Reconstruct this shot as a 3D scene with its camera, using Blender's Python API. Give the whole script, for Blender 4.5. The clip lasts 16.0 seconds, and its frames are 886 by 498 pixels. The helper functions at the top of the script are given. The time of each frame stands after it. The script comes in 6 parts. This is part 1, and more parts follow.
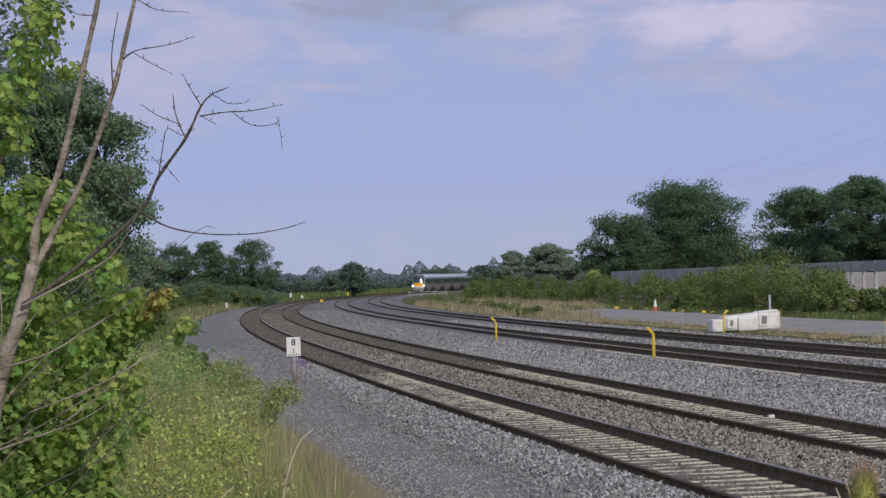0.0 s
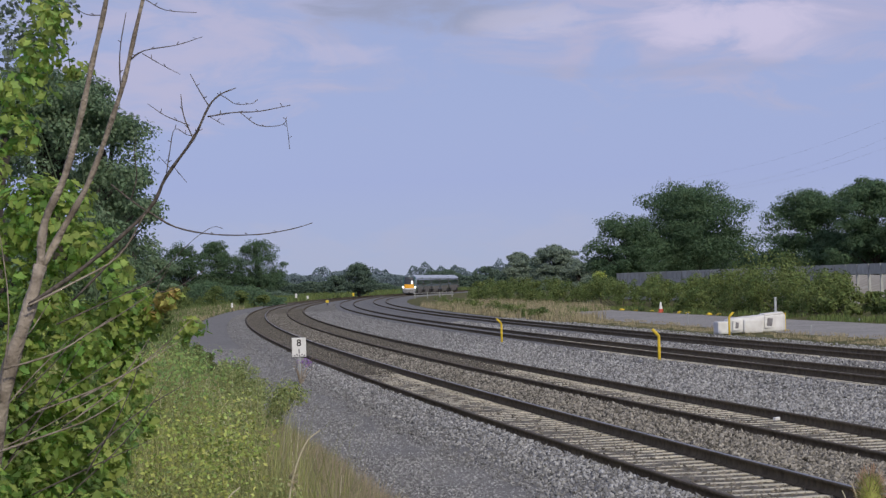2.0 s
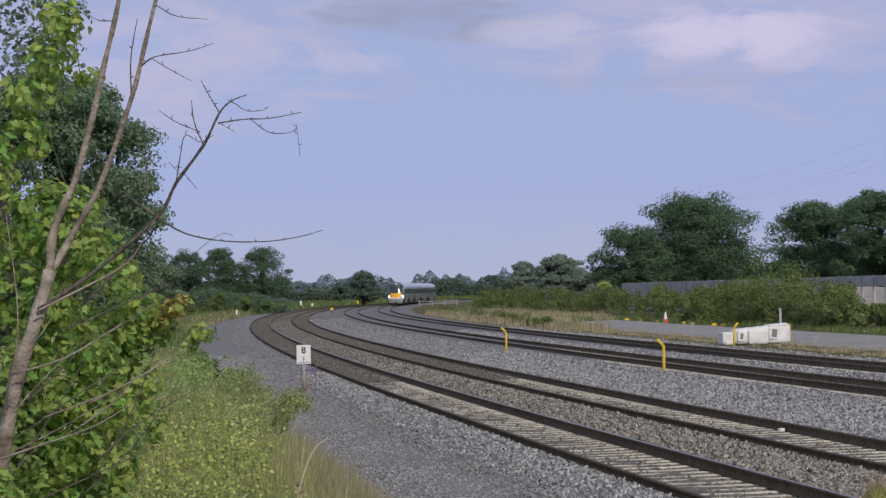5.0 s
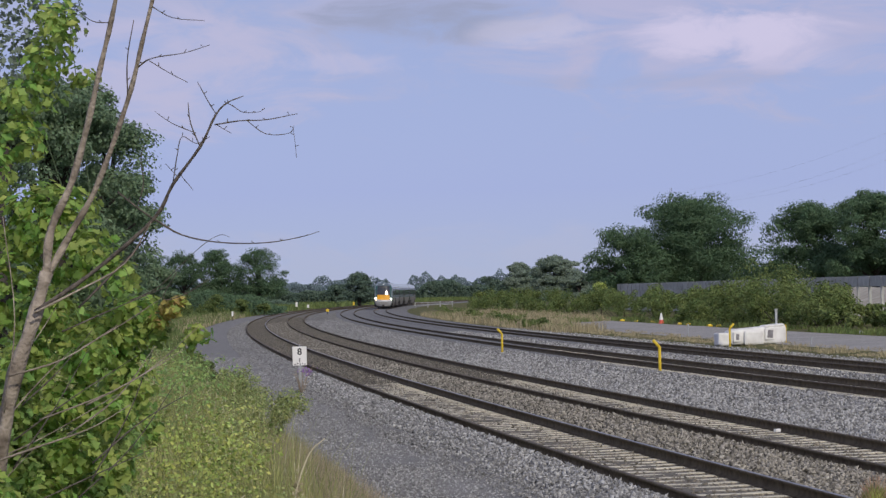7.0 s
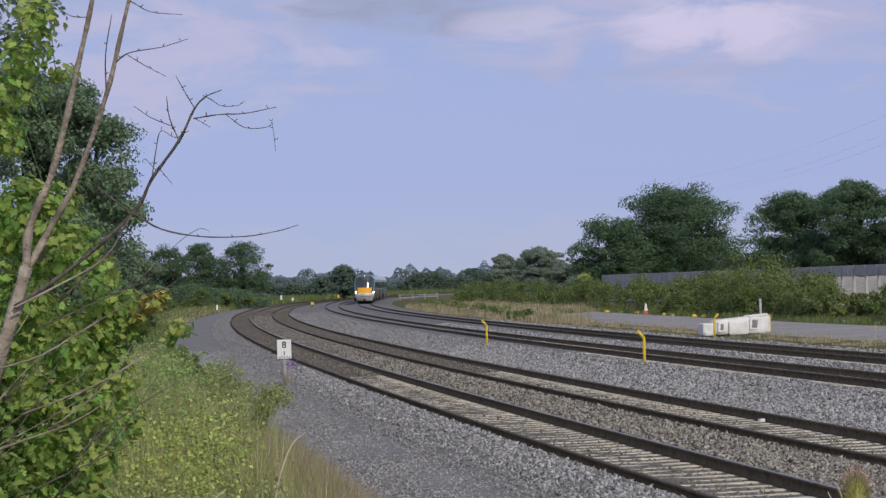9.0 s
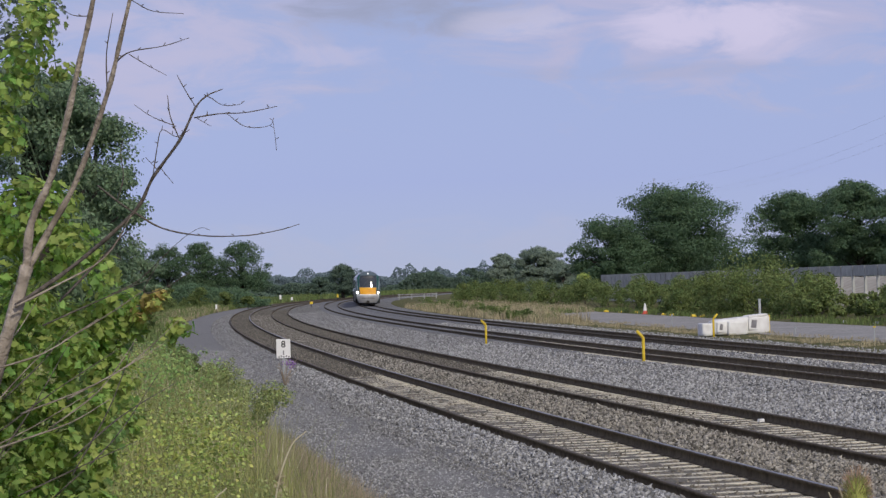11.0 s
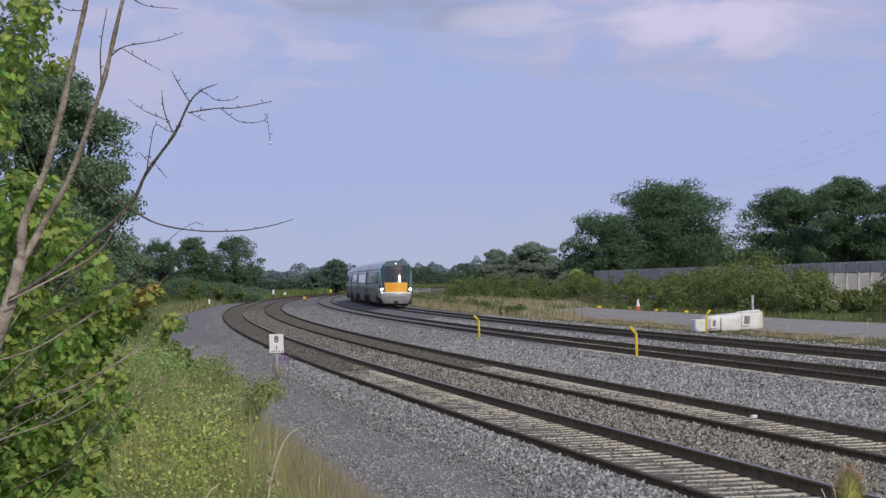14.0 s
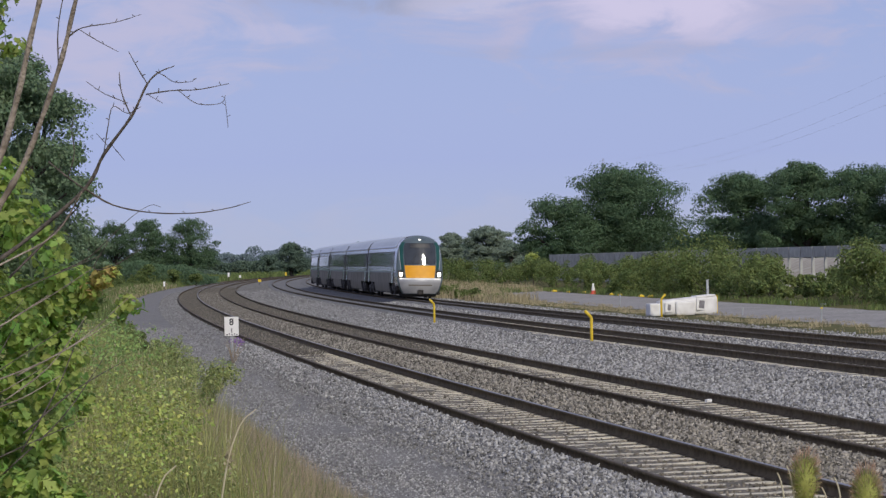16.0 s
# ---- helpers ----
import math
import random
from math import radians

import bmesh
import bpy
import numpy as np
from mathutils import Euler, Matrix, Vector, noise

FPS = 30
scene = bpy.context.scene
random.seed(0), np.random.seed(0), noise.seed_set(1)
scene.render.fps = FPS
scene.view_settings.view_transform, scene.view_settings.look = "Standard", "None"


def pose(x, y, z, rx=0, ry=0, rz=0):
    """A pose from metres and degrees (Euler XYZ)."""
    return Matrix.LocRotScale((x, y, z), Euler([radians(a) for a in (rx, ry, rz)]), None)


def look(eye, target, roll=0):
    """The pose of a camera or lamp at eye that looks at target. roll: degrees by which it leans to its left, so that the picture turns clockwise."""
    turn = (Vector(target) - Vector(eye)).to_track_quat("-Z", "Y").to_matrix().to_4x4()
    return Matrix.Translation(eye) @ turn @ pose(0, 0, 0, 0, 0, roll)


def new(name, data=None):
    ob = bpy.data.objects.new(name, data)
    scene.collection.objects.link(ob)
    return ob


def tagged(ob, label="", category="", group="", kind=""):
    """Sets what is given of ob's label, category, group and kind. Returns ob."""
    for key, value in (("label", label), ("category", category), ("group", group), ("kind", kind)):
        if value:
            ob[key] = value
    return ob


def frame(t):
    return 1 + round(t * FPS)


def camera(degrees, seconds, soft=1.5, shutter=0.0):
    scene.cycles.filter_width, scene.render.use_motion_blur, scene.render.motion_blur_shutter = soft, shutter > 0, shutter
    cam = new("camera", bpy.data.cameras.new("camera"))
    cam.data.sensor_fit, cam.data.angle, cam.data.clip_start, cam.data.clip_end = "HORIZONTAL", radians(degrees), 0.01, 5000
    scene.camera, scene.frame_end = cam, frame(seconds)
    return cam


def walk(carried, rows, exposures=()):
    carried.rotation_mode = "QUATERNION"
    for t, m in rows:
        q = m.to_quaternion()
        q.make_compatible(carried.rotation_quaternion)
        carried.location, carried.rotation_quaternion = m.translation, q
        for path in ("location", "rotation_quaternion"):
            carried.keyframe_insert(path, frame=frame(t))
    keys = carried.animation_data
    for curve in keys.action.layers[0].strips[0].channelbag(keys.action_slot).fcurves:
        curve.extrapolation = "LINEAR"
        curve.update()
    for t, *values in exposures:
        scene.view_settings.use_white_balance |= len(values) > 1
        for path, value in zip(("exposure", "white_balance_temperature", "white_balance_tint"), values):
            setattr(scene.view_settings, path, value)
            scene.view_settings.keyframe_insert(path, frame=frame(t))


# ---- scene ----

# ---- camera and its hand-held way ----
EYE = 2.567          # height over the rail heads
cam = camera(17.67, 16.0, soft=1.4)


def aim(yaw, pitch, lean, dx, dz):
    """A hand-held pose: turned left by yaw, up by pitch, leaning by lean, shifted by a few millimetres."""
    return pose(dx, 0, EYE + dz, 90 + pitch, 0, yaw) @ pose(0, 0, 0, 0, 0, lean)


walk(cam, [(t, aim(*p)) for t, *p in (
    (0.0, 1.227, 0.607, -1.881, 0.0219, -0.0007),
    (0.5, 1.368, 0.651, -1.768, 0.0192, -0.0005),
    (1.0, 1.436, 0.698, -1.670, 0.0158, 0.0013),
    (1.5, 1.406, 0.667, -1.699, 0.0164, 0.0003),
    (2.0, 1.340, 0.631, -1.662, 0.0169, 0.0003),
    (2.5, 1.263, 0.602, -1.694, 0.0174, 0.0015),
    (3.0, 1.406, 0.629, -1.627, 0.0145, 0.0011),
    (3.5, 1.452, 0.724, -1.629, 0.0118, 0.0007),
    (4.0, 1.490, 0.735, -1.557, 0.0104, -0.0003),
    (4.2, 1.454, 0.774, -1.377, 0.0080, 0.0000),
    (6.3, 1.429, 0.834, -1.160, -0.0020, 0.0000),
    (6.5, 1.372, 0.846, -1.237, -0.0029, 0.0001),
    (7.0, 1.347, 0.827, -1.312, -0.0018, -0.0002),
    (7.5, 1.311, 0.848, -1.367, -0.0009, -0.0002),
    (8.0, 1.277, 0.816, -1.405, 0.0028, 0.0003),
    (8.5, 1.260, 0.771, -1.471, 0.0050, 0.0012),
    (9.0, 1.039, 0.660, -1.685, 0.0139, 0.0006),
    (11.3, 1.031, 0.650, -1.588, 0.0085, 0.0000),
    (11.5, 1.093, 0.525, -1.504, 0.0085, 0.0007),
    (12.0, 0.922, 0.354, -1.437, 0.0085, 0.0002),
    (12.5, 0.895, 0.283, -1.413, 0.0045, -0.0019),
    (13.0, 0.959, 0.394, -1.462, 0.0064, -0.0004),
    (13.5, 0.951, 0.456, -1.441, 0.0055, -0.0018),
    (14.0, 0.889, 0.556, -1.459, 0.0070, 0.0009),
    (14.5, 0.786, 0.515, -1.360, 0.0038, -0.0002),
    (15.0, 0.485, 0.356, -1.442, 0.0057, -0.0017),
    (15.5, 0.213, 0.238, -1.349, 0.0026, -0.0008),
    (16.0, 0.000, 0.202, -1.253, 0.0000, -0.0000),
)], exposures=((0.0, -0.13), (4.0, -0.09), (8.0, -0.05), (16.0, -0.04)))

# ---- world, sun and exposure ----
SUN_UP, SUN_ROUND = radians(34), radians(158)
world = bpy.data.worlds.new("world")
scene.world = world
world.use_nodes = True
nt = world.node_tree
nt.nodes.clear()


def wnode(kind, **sets):
    n = nt.nodes.new(kind)
    for k, v in sets.items():
        n.inputs[k].default_value = v
    return n


sky = nt.nodes.new("ShaderNodeTexSky")
sky.sky_type, sky.sun_disc = "NISHITA", False
sky.sun_elevation, sky.sun_rotation = SUN_UP, SUN_ROUND
sky.air_density, sky.dust_density, sky.ozone_density = 1.0, 1.2, 2.5
geo = nt.nodes.new("ShaderNodeTexCoord")
sep = nt.nodes.new("ShaderNodeSeparateXYZ")
nt.links.new(geo.outputs["Generated"], sep.inputs[0])
# thin high cloud over the whole sky, pale by the horizon, bluer above it
veil = nt.nodes.new("ShaderNodeValToRGB")
veil.color_ramp.elements[0].position, veil.color_ramp.elements[0].color = 0.0, (0.43, 0.51, 0.74, 1)
veil.color_ramp.elements[1].position, veil.color_ramp.elements[1].color = 0.10, (0.32, 0.375, 0.68, 1)
e = veil.color_ramp.elements.new(0.035)
e.color = (0.345, 0.41, 0.755, 1)
e = veil.color_ramp.elements.new(0.5)
e.color = (0.40, 0.43, 0.62, 1)
nt.links.new(sep.outputs["Z"], veil.inputs["Fac"])
# a few soft cloud masses: elliptical, frayed by noise; (across, up, half width, half height, cover, colour)
stretch = nt.nodes.new("ShaderNodeMapping")
stretch.inputs["Scale"].default_value = (1, 1, 3.0)
nt.links.new(geo.outputs["Generated"], stretch.inputs[0])
fray = wnode("ShaderNodeTexNoise", Scale=24.0, Detail=8.0, Roughness=0.62, Distortion=0.6)
nt.links.new(stretch.outputs[0], fray.inputs["Vector"])


def calc(kind, a, b, clamp=False):
    """One math node on sockets or numbers."""
    n = nt.nodes.new("ShaderNodeMath")
    n.operation, n.use_clamp = kind, clamp
    for i, v in enumerate((a, b)):
        if isinstance(v, (int, float)):
            n.inputs[i].default_value = v
        else:
            nt.links.new(v, n.inputs[i])
    return n.outputs[0]


def over(base, colour, cover):
    mx = nt.nodes.new("ShaderNodeMix")
    mx.data_type = "RGBA"
    nt.links.new(cover, mx.inputs["Factor"])
    nt.links.new(base, mx.inputs["A"])
    mx.inputs["B"].default_value = (*colour, 1)
    return mx.outputs["Result"]


sky_colour = veil.outputs["Color"]
for cx, cz, rx, rz, cover, colour in (
        (0.0, 0.150, 1.2, 0.075, 0.75, (0.45, 0.42, 0.63)),
        (-0.118, 0.078, 0.050, 0.022, 0.8, (0.50, 0.455, 0.68)),
        (0.085, 0.086, 0.085, 0.019, 0.75, (0.47, 0.43, 0.66)),
        (0.078, 0.087, 0.036, 0.009, 0.85, (0.66, 0.575, 0.80)),
        (0.100, 0.078, 0.020, 0.006, 0.50, (0.60, 0.53, 0.76)),
        (-0.055, 0.080, 0.028, 0.0035, 0.45, (0.54, 0.49, 0.72)),
        (-0.024, 0.0945, 0.040, 0.0090, 0.9, (0.29, 0.295, 0.47)),
        (0.010, 0.090, 0.022, 0.006, 0.6, (0.58, 0.53, 0.73)),
        (0.060, 0.0715, 0.060, 0.0030, 0.35, (0.34, 0.345, 0.56)),
        (0.0, 0.004, 1.0, 0.016, 0.30, (0.50, 0.49, 0.66))):
    ex = calc("POWER", calc("DIVIDE", calc("ABSOLUTE", calc("SUBTRACT", sep.outputs["X"], cx), 0.0), rx), 2.0)
    ez = calc("POWER", calc("DIVIDE", calc("ABSOLUTE", calc("SUBTRACT", sep.outputs["Z"], cz), 0.0), rz), 2.0)
    body = calc("SUBTRACT", 1.0, calc("ADD", ex, ez))
    ragged = calc("ADD", body, calc("MULTIPLY", calc("SUBTRACT", fray.outputs["Fac"], 0.5), 5.0))
    soft_mask = wnode("ShaderNodeMapRange", **{"From Min": -0.4, "From Max": 1.2, "To Min": 0.0, "To Max": cover})
    soft_mask.interpolation_type = "SMOOTHSTEP"
    nt.links.new(ragged, soft_mask.inputs["Value"])
    sky_colour = over(sky_colour, colour, soft_mask.outputs[0])
clouds = wnode("ShaderNodeBackground", Strength=0.86)
nt.links.new(sky_colour, clouds.inputs["Color"])
clear = wnode("ShaderNodeBackground", Strength=0.02)
nt.links.new(sky.outputs[0], clear.inputs["Color"])
both = nt.nodes.new("ShaderNodeAddShader")
nt.links.new(clouds.outputs[0], both.inputs[0])
nt.links.new(clear.outputs[0], both.inputs[1])
out = nt.nodes.new("ShaderNodeOutputWorld")
nt.links.new(both.outputs[0], out.inputs["Surface"])

sun = new("sun", bpy.data.lights.new("sun", "SUN"))
sun.data.energy, sun.data.angle, sun.data.color = 2.3, radians(4), (1.0, 0.93, 0.80)
sun.matrix_world = look((0, 0, 60), (math.sin(SUN_ROUND + math.pi) * 60 * math.cos(SUN_UP), math.cos(SUN_ROUND + math.pi) * 60 * math.cos(SUN_UP), 60 - 60 * math.sin(SUN_UP)))


# ---- materials ----
def material(name, c1, c2, rough=0.8, scale=8.0, metal=0.0, bump=0.0, bscale=40.0, island=0.0, per_object=0.0, coarse=0.0, coarse_scale=0.4, spec=0.5, hue=0.0, trans=0.0):
    """Two colours mixed by fine and coarse noise at real size, varied by island or object, with bump."""
    m = bpy.data.materials.new(name)
    m.use_nodes = True
    t = m.node_tree
    b = t.nodes["Principled BSDF"]
    b.inputs["Metallic"].default_value = metal
    b.inputs["Roughness"].default_value = rough
    b.inputs["Specular IOR Level"].default_value = spec
    g = t.nodes.new("ShaderNodeNewGeometry")
    n1 = t.nodes.new("ShaderNodeTexNoise")
    n1.inputs["Scale"].default_value, n1.inputs["Detail"].default_value = scale, 5
    t.links.new(g.outputs["Position"], n1.inputs["Vector"])
    mx = t.nodes.new("ShaderNodeMix")
    mx.data_type = "RGBA"
    mx.inputs["A"].default_value, mx.inputs["B"].default_value = (*c1, 1), (*c2, 1)
    mr = t.nodes.new("ShaderNodeMapRange")
    mr.inputs["From Min"].default_value, mr.inputs["From Max"].default_value = 0.3, 0.7
    t.links.new(n1.outputs["Fac"], mr.inputs["Value"])
    fac = mr.outputs[0]
    if coarse:
        n2 = t.nodes.new("ShaderNodeTexNoise")
        n2.inputs["Scale"].default_value, n2.inputs["Detail"].default_value = coarse_scale, 4
        t.links.new(g.outputs["Position"], n2.inputs["Vector"])
        a = t.nodes.new("ShaderNodeMath")
        a.operation = "MULTIPLY_ADD"
        a.inputs[1].default_value, a.inputs[2].default_value = coarse * 2, -coarse
        t.links.new(n2.outputs["Fac"], a.inputs[0])
        s = t.nodes.new("ShaderNodeMath")
        s.operation, s.use_clamp = "ADD", True
        t.links.new(fac, s.inputs[0])
        t.links.new(a.outputs[0], s.inputs[1])
        fac = s.outputs[0]
    t.links.new(fac, mx.inputs["Factor"])
    colour = mx.outputs["Result"]
    for amount, source in ((island, g.outputs["Random Per Island"]), (per_object, None)):
        if amount:
            if source is None:
                source = t.nodes.new("ShaderNodeObjectInfo").outputs["Random"]
            hs = t.nodes.new("ShaderNodeHueSaturation")
            v = t.nodes.new("ShaderNodeMapRange")
            v.inputs["To Min"].default_value, v.inputs["To Max"].default_value = 1 - amount, 1 + amount
            t.links.new(source, v.inputs["Value"])
            t.links.new(v.outputs[0], hs.inputs["Value"])
            if hue:
                w = t.nodes.new("ShaderNodeTexWhiteNoise")
                w.noise_dimensions = "1D"
                t.links.new(source, w.inputs["W"])
                hv = t.nodes.new("ShaderNodeMapRange")
                hv.inputs["To Min"].default_value, hv.inputs["To Max"].default_value = 0.5 - hue, 0.5 + hue
                t.links.new(w.outputs["Value"], hv.inputs["Value"])
                t.links.new(hv.outputs[0], hs.inputs["Hue"])
            t.links.new(colour, hs.inputs["Color"])
            colour = hs.outputs["Color"]
    t.links.new(colour, b.inputs["Base Color"])
    if bump:
        n3 = t.nodes.new("ShaderNodeTexNoise")
        n3.inputs["Scale"].default_value, n3.inputs["Detail"].default_value = bscale, 6
        t.links.new(g.outputs["Position"], n3.inputs["Vector"])
        bp = t.nodes.new("ShaderNodeBump")
        bp.inputs["Strength"].default_value, bp.inputs["Distance"].default_value = bump, 0.02
        t.links.new(n3.outputs["Fac"], bp.inputs["Height"])
        t.links.new(bp.outputs[0], b.inputs["Normal"])
    if trans:
        tl = t.nodes.new("ShaderNodeBsdfTranslucent")
        t.links.new(colour, tl.inputs["Color"])
        ms = t.nodes.new("ShaderNodeMixShader")
        ms.inputs[0].default_value = trans
        t.links.new(b.outputs[0], ms.inputs[1])
        t.links.new(tl.outputs[0], ms.inputs[2])
        t.links.new(ms.outputs[0], t.nodes["Material Output"].inputs["Surface"])
    return m


def glow(name, colour, strength):
    m = bpy.data.materials.new(name)
    m.use_nodes = True
    b = m.node_tree.nodes["Principled BSDF"]
    b.inputs["Base Color"].default_value = (*colour, 1)
    b.inputs["Emission Color"].default_value = (*colour, 1)
    b.inputs["Emission Strength"].default_value = strength
    return m


